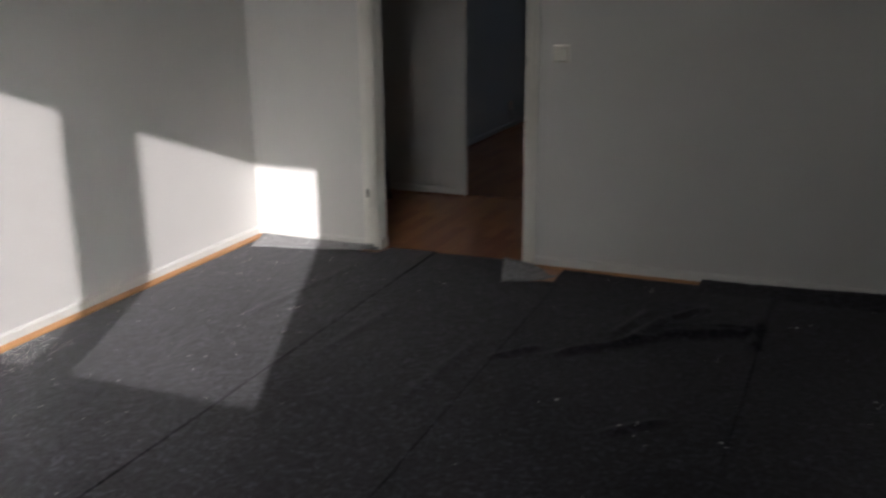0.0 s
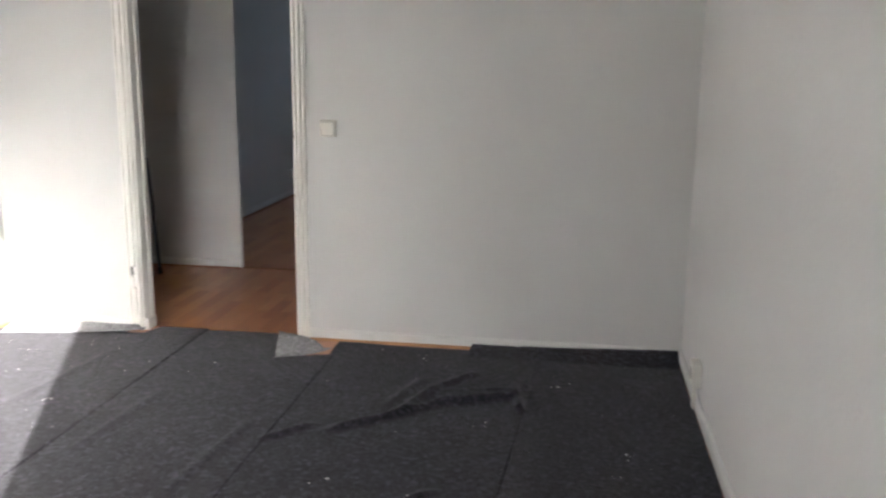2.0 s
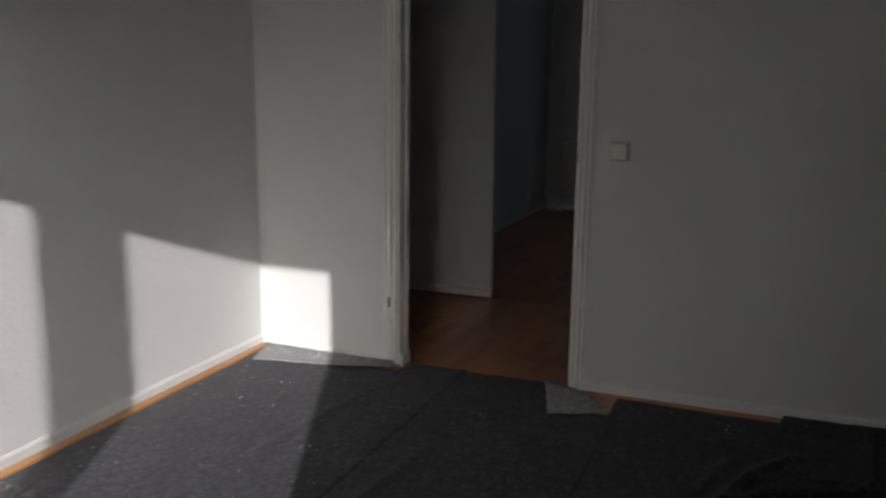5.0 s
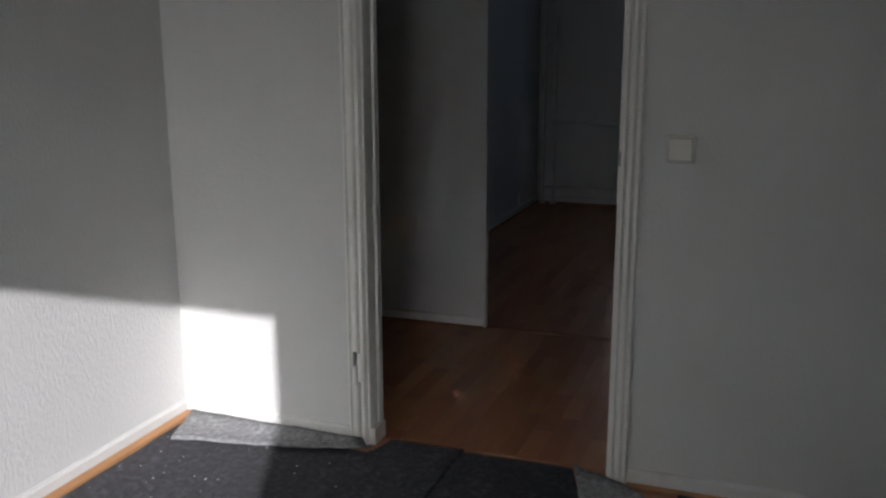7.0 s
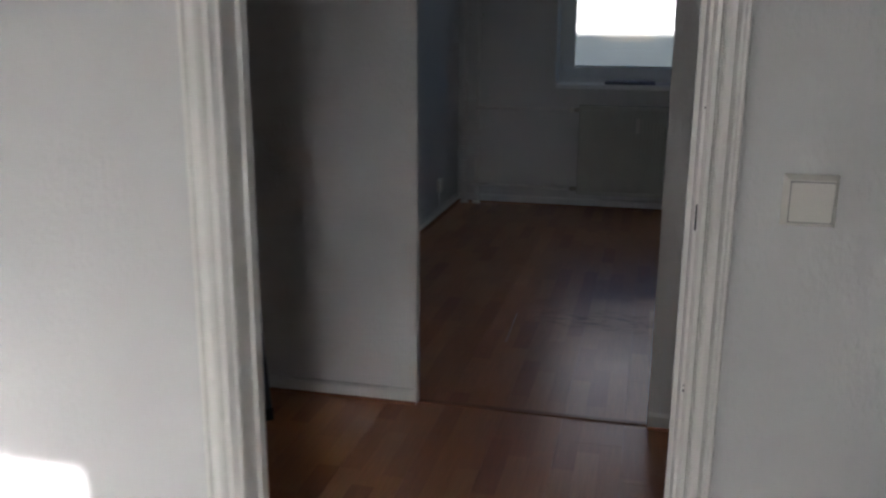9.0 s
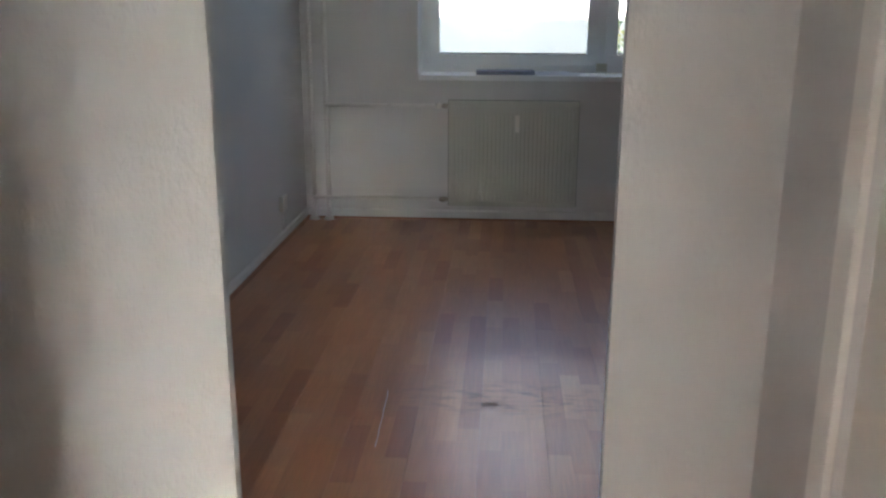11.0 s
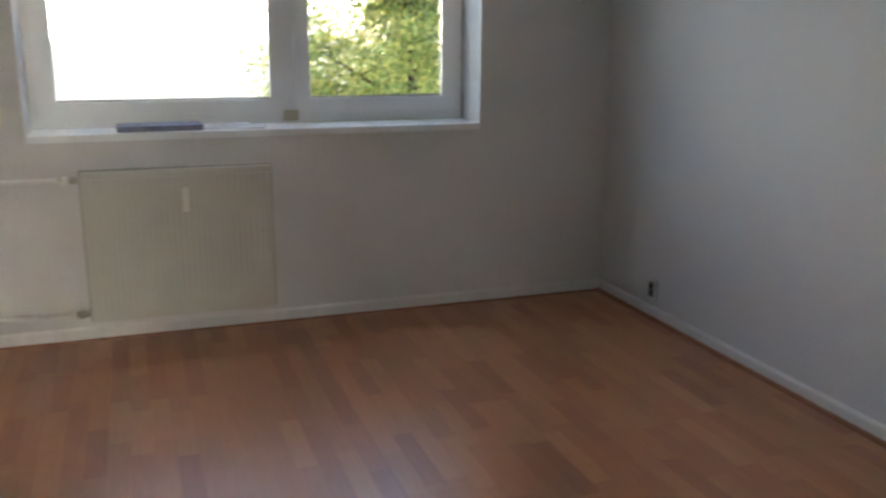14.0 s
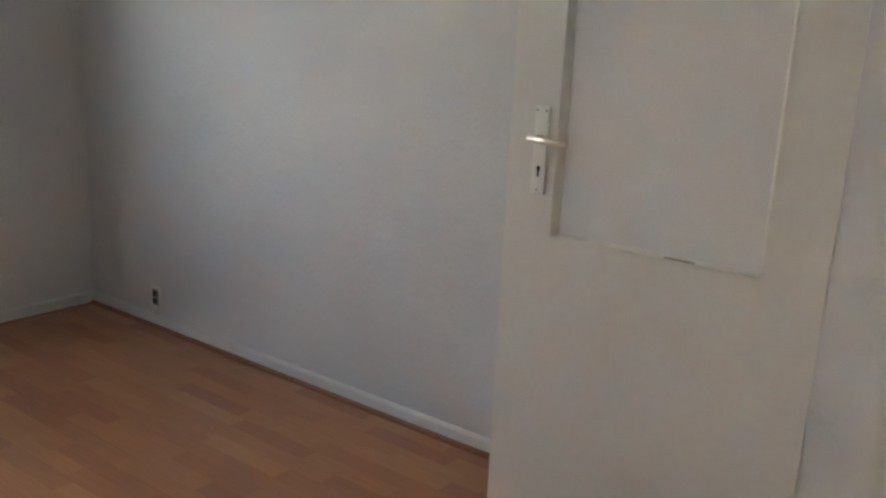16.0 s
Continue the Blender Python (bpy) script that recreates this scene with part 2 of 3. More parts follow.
SHEET = material("paper_sheet", (0.66, 0.66, 0.68), 0.7, vary=0.06)
FACADE = material("white_render", (0.82, 0.80, 0.75), 0.9, noise_scale=0.4, vary=0.05)
# blue-grey puts the shade on the white house's foot into its colour
FACADE_SHADE = material("shade_blue_render", (0.40, 0.45, 0.52), 0.9, noise_scale=0.4, vary=0.08)
ROOF = material("roof_felt", (0.10, 0.09, 0.09), 0.9, vary=0.15)
GRASS = material("lawn", (0.06, 0.10, 0.03), 0.95, noise_scale=0.5, vary=0.35, bump=0.6, bump_scale=20)
BARK = material("bark", (0.10, 0.075, 0.055), 0.95, noise_scale=6, vary=0.3, bump=0.8, bump_scale=25)
LEAVES = leaf_material("autumn_leaves", (0.16, 0.25, 0.07), (0.36, 0.42, 0.14), (0.62, 0.54, 0.16))
LEAVES_DARK = leaf_material("russet_leaves", (0.10, 0.10, 0.03), (0.26, 0.13, 0.04), (0.40, 0.22, 0.05))

# ---- building helpers ----


def box(bm, x0, x1, y0, y1, z0, z1, bevel=0.0):
    vs = [bm.verts.new((x, y, z)) for z in (z0, z1) for y in (y0, y1) for x in (x0, x1)]
    fs = [bm.faces.new([vs[i] for i in q]) for q in
          ((0, 2, 3, 1), (4, 5, 7, 6), (0, 1, 5, 4), (1, 3, 7, 5), (3, 2, 6, 7), (2, 0, 4, 6))]
    if bevel:
        edges = list({e for f in fs for e in f.edges})
        bmesh.ops.bevel(bm, geom=edges, offset=bevel, segments=2, affect="EDGES", profile=0.7)
    return bm


def rod(bm, a, b, r0, r1=None, n=14):
    a, b = Vector(a), Vector(b)
    r1 = r0 if r1 is None else r1
    q = (b - a).to_track_quat("Z", "Y")
    rings = []
    for c, r in ((a, r0), (b, r1)):
        rings.append([bm.verts.new(c + q @ Vector((r * math.cos(6.28318 * i / n), r * math.sin(6.28318 * i / n), 0))) for i in range(n)])
    for i in range(n):
        f = bm.faces.new((rings[0][i], rings[0][(i + 1) % n], rings[1][(i + 1) % n], rings[1][i]))
        f.smooth = True
    bm.faces.new(rings[0][::-1])
    bm.faces.new(rings[1])
    return bm


def extrude_profile(bm, points, place, length):
    """A profile of (u, v) points swept along: place(u, v, s) gives the spot at s = 0 and s = length."""
    a = [bm.verts.new(place(u, v, 0)) for u, v in points]
    b = [bm.verts.new(place(u, v, length)) for u, v in points]
    k = len(points)
    for i in range(k):
        bm.faces.new((a[i], a[(i + 1) % k], b[(i + 1) % k], b[i]))
    bm.faces.new(a[::-1])
    bm.faces.new(b)
    return bm


def mesh_of(name, bm, mat):
    bmesh.ops.recalc_face_normals(bm, faces=bm.faces)
    me = bpy.data.meshes.new(name)
    bm.to_mesh(me)
    bm.free()
    me.materials.append(mat)
    return me


def part(name, bm, mat, parent, label=""):
    ob = new(name, mesh_of(name, bm, mat))
    if parent is not None:
        ob.parent = parent
        ob.matrix_parent_inverse = parent.matrix_world.inverted()
    return tagged(ob, label)


def thing(name, at, label, category, group="", kind=""):
    ob = new(name)
    ob.empty_display_size = 0.05
    ob.matrix_world = Matrix.Translation(at)
    return tagged(ob, label, category, group, kind)


def solid(name, boxes, mat, label, category, kind="structure", bevel=0.0):
    bm = bmesh.new()
    for b in boxes:
        box(bm, *b, bevel=bevel)
    return tagged(new(name, mesh_of(name, bm, mat)), label, category, "", kind)


# ---- the shell ----
H = 2.52            # ceiling height
AX, AY = 3.150, -4.02    # room with the fleece: right wall, window wall
HY0, HY1, HXR, HXL = 0.07, 1.27, 1.70, -0.75   # hall
BY0, BY1, BX0, BX1 = 1.305, 4.75, 0.045, 3.215  # far room
DX0, DX1, DH = 0.694, 1.437, 2.02              # doorway out of the fleece room
OX0, OX1, OH = 0.674, 1.412, 2.06               # opening into the far room
WZ0, WZ1 = 0.835, 2.04      # far room window: sill and head
AZ0, AZ1 = 0.763, 1.947     # fleece room window
A_W0, A_W1 = 0.26, 2.330
B_W0, B_W1 = 0.715, 2.570

solid("wall_door_side", [(-0.15, DX0, 0, HY0, 0, H), (DX1, AX, 0, HY0, 0, H), (DX0, DX1, 0, HY0, DH, H)], WALL,
      "white woodchip-papered wall with a doorway and skirting", "wall")
solid("wall_left_a", [(-0.15, 0, AY, 0, 0, H)], WALL, "white woodchip-papered side wall in low sunlight", "wall")
solid("wall_right_a", [(AX, AX + 0.12, AY, HY0, 0, H)], WALL, "white woodchip-papered side wall with a low socket", "wall")
solid("wall_window_a", [(-0.15, A_W0, AY - 0.34, AY, 0, H), (A_W1, AX + 0.12, AY - 0.34, AY, 0, H),
                        (A_W0, A_W1, AY - 0.34, AY, 0, AZ0 - 0.03), (A_W0, A_W1, AY - 0.34, AY, AZ1, H)], WALL,
      "white outer wall with a wide window opening", "wall")
solid("wall_hall_far", [(HXL, OX0, HY1, BY0, 0, H), (OX1, BX1, HY1, BY0, 0, H), (OX0, OX1, HY1, BY0, OH, H)], WALL,
      "white papered partition with a frameless opening", "wall")
solid("wall_hall_left", [(HXL - 0.1, HXL, 0.0, BY0, 0, H), (HXL, -0.15, 0.0, HY0, 0, H)], WALL, "white papered end wall of the hall", "wall")
solid("wall_hall_right", [(HXR, HXR + 0.08, HY0, 0.16, 0, H), (HXR, HXR + 0.08, 0.90, HY1, 0, H), (HXR, HXR + 0.08, 0.16, 0.90, 2.02, H)], WALL,
      "cream-lit white hall wall beside a door", "wall")
solid("wall_left_b", [(BX0 - 0.12, BX0, BY0, BY1, 0, H)], WALL, "white papered side wall washed by window light", "wall")
solid("wall_right_b", [(BX1, BX1 + 0.12, HY1, BY1, 0, H)], WALL, "white papered side wall with an uncovered socket", "wall")
solid("wall_pier_b", [(2.958, BX1, BY0, 1.6655, 0, H)], WALL, "narrow white papered pier behind the open door", "wall")
solid("wall_window_b", [(BX0 - 0.12, B_W0, BY1, BY1 + 0.34, 0, H), (B_W1, BX1 + 0.12, BY1, BY1 + 0.34, 0, H),
                        (B_W0, B_W1, BY1, BY1 + 0.34, 0, WZ0 - 0.03), (B_W0, B_W1, BY1, BY1 + 0.34, WZ1, H)], WALL,
      "white papered outer wall with a two-part window", "wall")
solid("ceiling", [(-1.0, BX1 + 0.3, AY - 0.34, BY1 + 0.34, H, H + 0.2)], CEIL, "plain white ceiling over the rooms", "ceiling")
solid("floor_a", [(-0.15, AX, AY, 0.05, -0.15, -0.001)], LAMINATE, "beech laminate floor under the fleece", "floor")
floor_hall = solid("floor_hall", [(HXL, HXR, 0.05, 1.30, -0.15, -0.006)], STRIP_B, "beech laminate floor of narrow strips", "floor")
floor_b = solid("floor_b", [(BX0, BX1, 1.30, BY1, -0.15, -0.006)], STRIP_B, "glossy reddish beech laminate floor of narrow strips", "floor")

# ---- skirting ----


def skirting(name, a, b, inward, mat_top, mat_strip, h=0.055, strip=0.012, label=""):
    """A white board with a wooden quarter strip at its foot, from a to b; inward: unit vector off the wall."""
    a, b, q = Vector((*a, 0)), Vector((*b, 0)), Vector((*inward, 0))
    run = (b - a).normalized()
    base = thing(name, (a + b) / 2, label or "white painted skirting board with a wooden strip at the foot", "skirting", kind="structure")
    spot = lambda u, v, s: a + run * s + q * u + Vector((0, 0, v))
    bm = extrude_profile(bmesh.new(), [(0, 0), (0.012, 0), (0.012, h - 0.008), (0.006, h), (0, h)], spot, (b - a).length)
    part("board", bm, mat_top, base)
    if strip:
        bm = extrude_profile(bmesh.new(), [(0.0125, 0), (0.0125 + strip, 0), (0.0125 + strip * 0.9, strip * 0.7), (0.0125 + strip * 0.4, strip), (0.0125, strip * 1.1)], spot, (b - a).length)
        part("strip", bm, mat_strip, base, "narrow wooden strip")
    return base


skirting("baseboard", (0, AY), (0, 0), (1, 0), SKIRT, STRIP, 0.06, 0.022, "white skirting board with an orange beech strip")
skirting("baseboard", (0.012, 0), (0.621, 0), (0, -1), SKIRT, STRIP, 0.05, 0)
skirting("baseboard", (1.494, 0), (AX, 0), (0, -1), SKIRT, STRIP, 0.05, 0.010)
skirting("baseboard", (AX, AY), (AX, -0.012), (-1, 0), SKIRT, STRIP, 0.05, 0)
skirting("baseboard", (HXL, HY1), (OX0, HY1), (0, -1), SKIRT, STRIP_B, 0.05, 0.008)
skirting("baseboard", (OX1, HY1), (HXR, HY1), (0, -1), SKIRT, STRIP_B, 0.05, 0.008)
skirting("baseboard", (HXR, 0.97), (HXR, HY1), (-1, 0), SKIRT, STRIP_B, 0.05, 0.008)
skirting("baseboard", (BX0, BY0), (BX0, BY1), (1, 0), SKIRT, STRIP_B, 0.055, 0.014)
skirting("baseboard", (BX0, BY1), (BX1, BY1), (0, -1), SKIRT, STRIP_B, 0.055, 0.007)
skirting("baseboard", (BX1, 1.658), (BX1, BY1), (-1, 0), SKIRT, STRIP_B, 0.055, 0.014)
skirting("baseboard", (2.965, BY0), (2.965, 1.656), (-1, 0), SKIRT, STRIP_B, 0.055, 0.014)
skirting("baseboard", (OX1, BY0), (2.965, BY0), (0, 1), SKIRT, STRIP_B, 0.055, 0.014)

# ---- door frames ----


def door_frame(name, x0, x1, h, y, out, depth, widths, label):
    """A profiled frame round a doorway in a wall along x; out: -1 if its moulded face looks to -y. Lined through the wall."""
    f = thing(name, ((x0 + x1) / 2, y, 0), label, "door frame", kind="structure")

    def profile(w):
        """Lining, rebate, then bead, hollow, broad flat, hollow and outer bead across a face of width w."""
        pts = [(-0.010, -depth), (-0.010, -depth * 0.62), (-0.003, -depth * 0.58), (-0.003, -0.004), (-0.002, 0.009), (0.0, 0.013), (0.004, 0.014)]
        for u, v in ((0.10, 0.019), (0.16, 0.026), (0.26, 0.027), (0.32, 0.016), (0.38, 0.013), (0.44, 0.024), (0.50, 0.028), (0.62, 0.028), (0.68, 0.018), (0.76, 0.009), (0.82, 0.010), (0.87, 0.019), (0.94, 0.020), (0.99, 0.012)):
            pts.append((u * w, v))
        return pts + [(w, 0.0), (0.0, 0.0), (0.0, -depth)]

    for w, sgn, xe in ((widths[0], -1, x0), (widths[1], 1, x1)):
        bm = extrude_profile(bmesh.new(), profile(w), lambda u, v, s: Vector((xe + sgn * u, y + out * v, s)), h + w)
        part("jamb", bm, TRIM, f)
    bm = extrude_profile(bmesh.new(), profile(widths[0]), lambda u, v, s: Vector((x0 + 0.013 + s, y + out * v, h + u)), x1 - x0 - 0.026)
    part("head", bm, TRIM, f)
    return f


def hinge_pin(parent, x, y, z):
    h = part("hinge", rod(bmesh.new(), (x, y, z - 0.055), (x, y, z + 0.003), 0.0085), TRIM, parent, "hinge knuckle under thick white paint")
    part("cap", rod(bmesh.new(), (x, y, z - 0.061), (x, y, z - 0.0552), 0.005, 0.0078), TRIM, h)
    part("pin", rod(bmesh.new(), (x, y, z + 0.0035), (x, y, z + 0.044), 0.0060), GREY, h, "bare metal hinge pin")
    bm = bmesh.new()
    box(bm, x + 0.003, x + 0.022, y + 0.001, y + 0.006, z - 0.050, z + 0.040)
    part("leaf", bm, TRIM, h)


frame_a = door_frame("door_1", DX0, DX1, DH, 0.0, -1, HY0, (0.072, 0.056), "empty white painted door frame with moulded edges, leaf taken off")
hinge_pin(frame_a, 0.657, -0.034, 0.264)
hinge_pin(frame_a, 0.657, -0.034, 1.74)
bm = bmesh.new()
box(bm, DX1 + 0.0005, DX1 + 0.0030, -0.0150, -0.0135, 0.912, 0.950)
part("strike_slot", bm, DARK, frame_a, "dark latch slot in the frame")
for z, r in ((0.66, 0.0017), (0.668, 0.001), (1.09, 0.0012)):
    part("nail_hole", rod(bmesh.new(), (DX1 + 0.003, -0.0135, z), (DX1 + 0.003, -0.0148, z), r, n=8), DARK, frame_a)
bm = bmesh.new()
box(bm, DX0 - 0.004, DX0 + 0.018, -0.012, 0.068, 0.0, 0.055, 0.004)
part("plinth", bm, TRIM, frame_a)

f2 = thing("door_2", (HXR, 0.53, 0), "closed cream-white hall door in a painted frame", "door", kind="structure")
bm = bmesh.new()
box(bm, HXR - 0.014, HXR, 0.90, 0.965, 0, 2.085, 0.004)
part("jamb", bm, TRIM, f2)
bm = bmesh.new()
box(bm, HXR - 0.014, HXR, 0.072, 0.16, 0, 2.085, 0.004)
part("jamb", bm, TRIM, f2)
bm = bmesh.new()
box(bm, HXR - 0.014, HXR, 0.162, 0.898, 2.02, 2.085, 0.004)
part("head", bm, TRIM, f2)
bm = bmesh.new()
box(bm, HXR + 0.015, HXR + 0.055, 0.162, 0.898, 0.005, 2.018, 0.003)
part("leaf", bm, DOOR, f2)

# ---- windows ----


def window(name, x0, x1, z0, z1, split, y_glass, side, label):
    """Two-sash plastic window; side: +1 if the room lies towards -y. split: centre of the mullion."""
    wdw = thing(name, ((x0 + x1) / 2, y_glass, z0), label, "window", kind="structure")
    yf = lambda d: y_glass - side * d
    lo, hi = lambda d0, d1: min(yf(d0), yf(d1)), lambda d0, d1: max(yf(d0), yf(d1))

    def bar(nm, parent, a, b, c, d, d0, d1, bevel=0.004, mat=UPVC):
        bm = bmesh.new()
        box(bm, a, b, lo(d0, d1), hi(d0, d1), c, d, bevel)
        return part(nm, bm, mat, parent)
    f = 0.052
    bar("frame_bottom", wdw, x0, x1, z0, z0 + f, -0.035, 0.035)
    bar("frame_top", wdw, x0, x1, z1 - f, z1, -0.035, 0.035)
    bar("frame_side", wdw, x0, x0 + f, z0 + f, z1 - f, -0.035, 0.035)
    bar("frame_side", wdw, x1 - f, x1, z0 + f, z1 - f, -0.035, 0.035)
    bar("mullion", wdw, split - 0.028, split + 0.028, z0 + f, z1 - f, -0.035, 0.035)
    g = 0.066
    for a, b in ((x0 + f - 0.012, split - 0.022), (split + 0.022, x1 - f + 0.012)):
        sash = thing("sash", ((a + b) / 2, y_glass, z0 + f), "", "")
        del_keys = None
        sash.parent = wdw
        sash.matrix_parent_inverse = wdw.matrix_world.inverted()
        za, zb = z0 + f - 0.012, z1 - f + 0.012
        bar("rail", sash, a, b, za, za + g, 0.037, 0.055)
        bar("rail", sash, a, b, zb - g, zb, 0.037, 0.055)
        bar("stile", sash, a, a + g, za + g, zb - g, 0.037, 0.055)
        bar("stile", sash, b - g, b, za + g, zb - g, 0.037, 0.055)
        bm = bmesh.new()
        box(bm, a + g - 0.006, b - g + 0.006, lo(0.012, 0.016), hi(0.012, 0.016), za + g - 0.006, zb - g + 0.006)
        pane = part("pane", bm, GLASS, sash)
        pane.visible_shadow = False
        rim = 0.008
        bar("gasket", sash, a + g - 0.001, b - g + 0.001, za + g, za + g + rim, 0.018, 0.036, 0.0, GREY)
    for hx in (x0 + 0.036, x1 - 0.036):
        bm = rod(bmesh.new(), (hx, yf(0.062), z0 + 0.045), (hx, yf(0.062), z0 + 0.115), 0.008, n=10)
        part("hinge_cap", bm, UPVC, wdw)
    bm = bmesh.new()
    box(bm, split - 0.032, split + 0.030, lo(0.056, 0.085), hi(0.056, 0.085), z0 + 0.012, z0 + 0.058, 0.006)
    part("latch_block", bm, LATCH, wdw, "yellowed plastic latch block")
    bm = bmesh.new()
    box(bm, split - 0.05, split - 0.022, lo(0.056, 0.066), hi(0.056, 0.066), 1.42, 1.55, 0.004)
    part("handle_plate", bm, UPVC, wdw)
    bm = rod(bmesh.new(), (split - 0.036, yf(0.067), 1.48), (split - 0.036, yf(0.105), 1.48), 0.008)
    box(bm, split - 0.046, split - 0.026, lo(0.094, 0.108), hi(0.094, 0.108), 1.36, 1.49, 0.004)
    part("handle", bm, UPVC, wdw)
    return wdw


def sill(name, x0, x1, y_in, y_frame, z, label):
    bm = bmesh.new()
    lo, hi = min(y_in, y_frame), max(y_in, y_frame)
    box(bm, x0, x1, lo, hi, z - 0.03, z - 0.001, 0.004)
    return tagged(new(name, mesh_of(name, bm, UPVC)), label, "window sill", "", "structure")


window("window_1", A_W0, A_W1, AZ0, AZ1, 1.405, AY - 0.27, -1, "wide white plastic window with two sashes")
sill("window_sill_1", A_W0 + 0.003, A_W1 - 0.003, AY + 0.01, AY - 0.236, AZ0, "white painted inner window sill")
window("window_2", B_W0, B_W1, WZ0, WZ1, 1.763, BY1 + 0.27, 1, "white plastic window of two unequal sashes, closed")
sill("window_sill_2", B_W0 + 0.003, B_W1 - 0.003, BY1 - 0.012, BY1 + 0.236, WZ0, "white painted inner sill catching blue daylight")

# ---- fleece over the floor ----


CREASES = ((1.66, -1.10, 1.79, -0.95, 0.016, 0.040), (1.86, -0.99, 2.09, -0.79, 0.024, 0.050), (2.07, -0.81, 2.17, -0.51, 0.030, 0.055),
           (2.16, -0.52, 2.30, -0.33, 0.016, 0.045), (2.08, -0.81, 2.21, -0.67, 0.024, 0.050), (2.19, -0.68, 2.40, -0.60, 0.030, 0.060),
           (2.38, -0.60, 2.49, -0.565, 0.026, 0.045), (2.47, -0.57, 2.512, -0.47, 0.030, 0.040), (2.48, -0.57, 2.50, -0.71, 0.028, 0.040),
           (2.00, -0.76, 2.10, -0.42, 0.010, 0.050), (2.13, -1.51, 2.29, -1.36, 0.012, 0.040), (2.34, -0.50, 2.50, -0.49, 0.010, 0.035),
           (0.62, -1.05, 0.72, -0.30, 0.005, 0.050), (1.08, -1.30, 1.13, -0.75, 0.006, 0.050), (1.50, -1.55, 1.57, -0.95, 0.006, 0.050))


def bump_at(x, y):
    """Height of the fleece's folds above the floor."""
    v = 0.0014 * noise.noise(Vector((x * 21 + y * 5, y * 2.2, 8.2))) + 0.0025 * noise.noise(Vector((x * 2.3, y * 1.7, 3.1))) + 0.0012 * noise.noise(Vector((x * 9, y * 7, 1.3)))
    for ax, ay, bx, by, h, w in CREASES:
        px, py, qx, qy = x - ax, y - ay, bx - ax, by - ay
        s = max(0.0, min(1.0, (px * qx + py * qy) / (qx * qx + qy * qy)))
        d = math.hypot(px - s * qx, py - s * qy) + 0.004 * noise.noise(Vector((x * 9, y * 9, 0)))
        fade = min(1.0, 5 * s * (1 - s) + 0.25)
        v += 0.88 * h * fade * math.exp(-(d / (0.40 * w)) ** 2)
    return v


def fleece_sheet(x0, x1, y0, far, lift, up, label, slant=0.0):
    """A strip of fleece from y0 to far(x), lying lift above the floor; up(x): how far its far edge climbs the wall."""
    nx, ny = 84, 380
    bm = bmesh.new()
    rows = []
    for j in range(ny + 1):
        s = j / ny
        row = []
        for i in range(nx + 1):
            x = x0 + (x1 + slant * (y0 + (far(x1) - y0) * s) - x0) * i / nx
            edge = 0.005 * noise.noise(Vector((x * 12, s * 26, x0 * 9))) if i in (0, nx) or j in (0, ny) else 0
            y = y0 + (far(x) - y0) * s
            z = lift + max(0.0, bump_at(x, y) + 0.002)
            if up(x) > 0 and s > 0.97:
                z += up(x) * ((s - 0.97) / 0.03)
            row.append(bm.verts.new((x + edge, y + edge, z)))
        rows.append(row)
    for j in range(ny):
        for i in range(nx):
            bm.faces.new((rows[j][i], rows[j][i + 1], rows[j + 1][i + 1], rows[j + 1][i])).smooth = True
    ext = bmesh.ops.extrude_face_region(bm, geom=list(bm.faces))
    for v in ext["geom"]:
        if isinstance(v, bmesh.types.BMVert):
            v.co.z += 0.0022
    return tagged(new("fleece_sheet", mesh_of("fleece_sheet", bm, FLEECE)), label, "floor fleece", "fleece sheets on the floor")


def wave(x, k):
    return 0.01 * noise.noise(Vector((x * 6, k, 0.5)))


fleece_sheet(0.036, 0.988, AY + 0.02, lambda x: -0.075 - 0.03 * (x < 0.2) + 0.108 * max(0.0, min(1.0, (x - 0.722) / 0.03)) + wave(x, 1), 0.0039, lambda x: 0.0,
             "dark grey painter's fleece strip, sunlit, speckled with paint flakes")
fleece_sheet(0.945, 1.665, AY + 0.02, lambda x: 0.028 - 0.03 * abs(x - 1.0) - (0.295 * max(0.0, min(1.0, (x - 1.33) / 0.1)) - 0.32 * max(0.0, x - 1.43) if x > 1.33 else 0) + wave(x, 2), 0.0026, lambda x: 0.0,
             "dark grey painter's fleece strip reaching into the doorway, corner folded back")
fleece_sheet(1.640, 2.548, AY + 0.02, lambda x: (-0.030 - 0.03 * (x - 1.64) if x < 2.236 else -0.018) + wave(x, 3) * 0.5, 0.0013, lambda x: 0.02 if x > 2.236 else 0.0,
             "dark grey painter's fleece strip with long creases", 0.052)
fleece_sheet(2.300, AX - 0.016, AY + 0.02, lambda x: -0.018 + wave(x, 4) * 0.3, 0.0, lambda x: 0.0 if x < 2.45 else 0.022 + 0.036 * max(0.0, x - 2.5),
             "dark grey painter's fleece strip pushed against the wall corner")


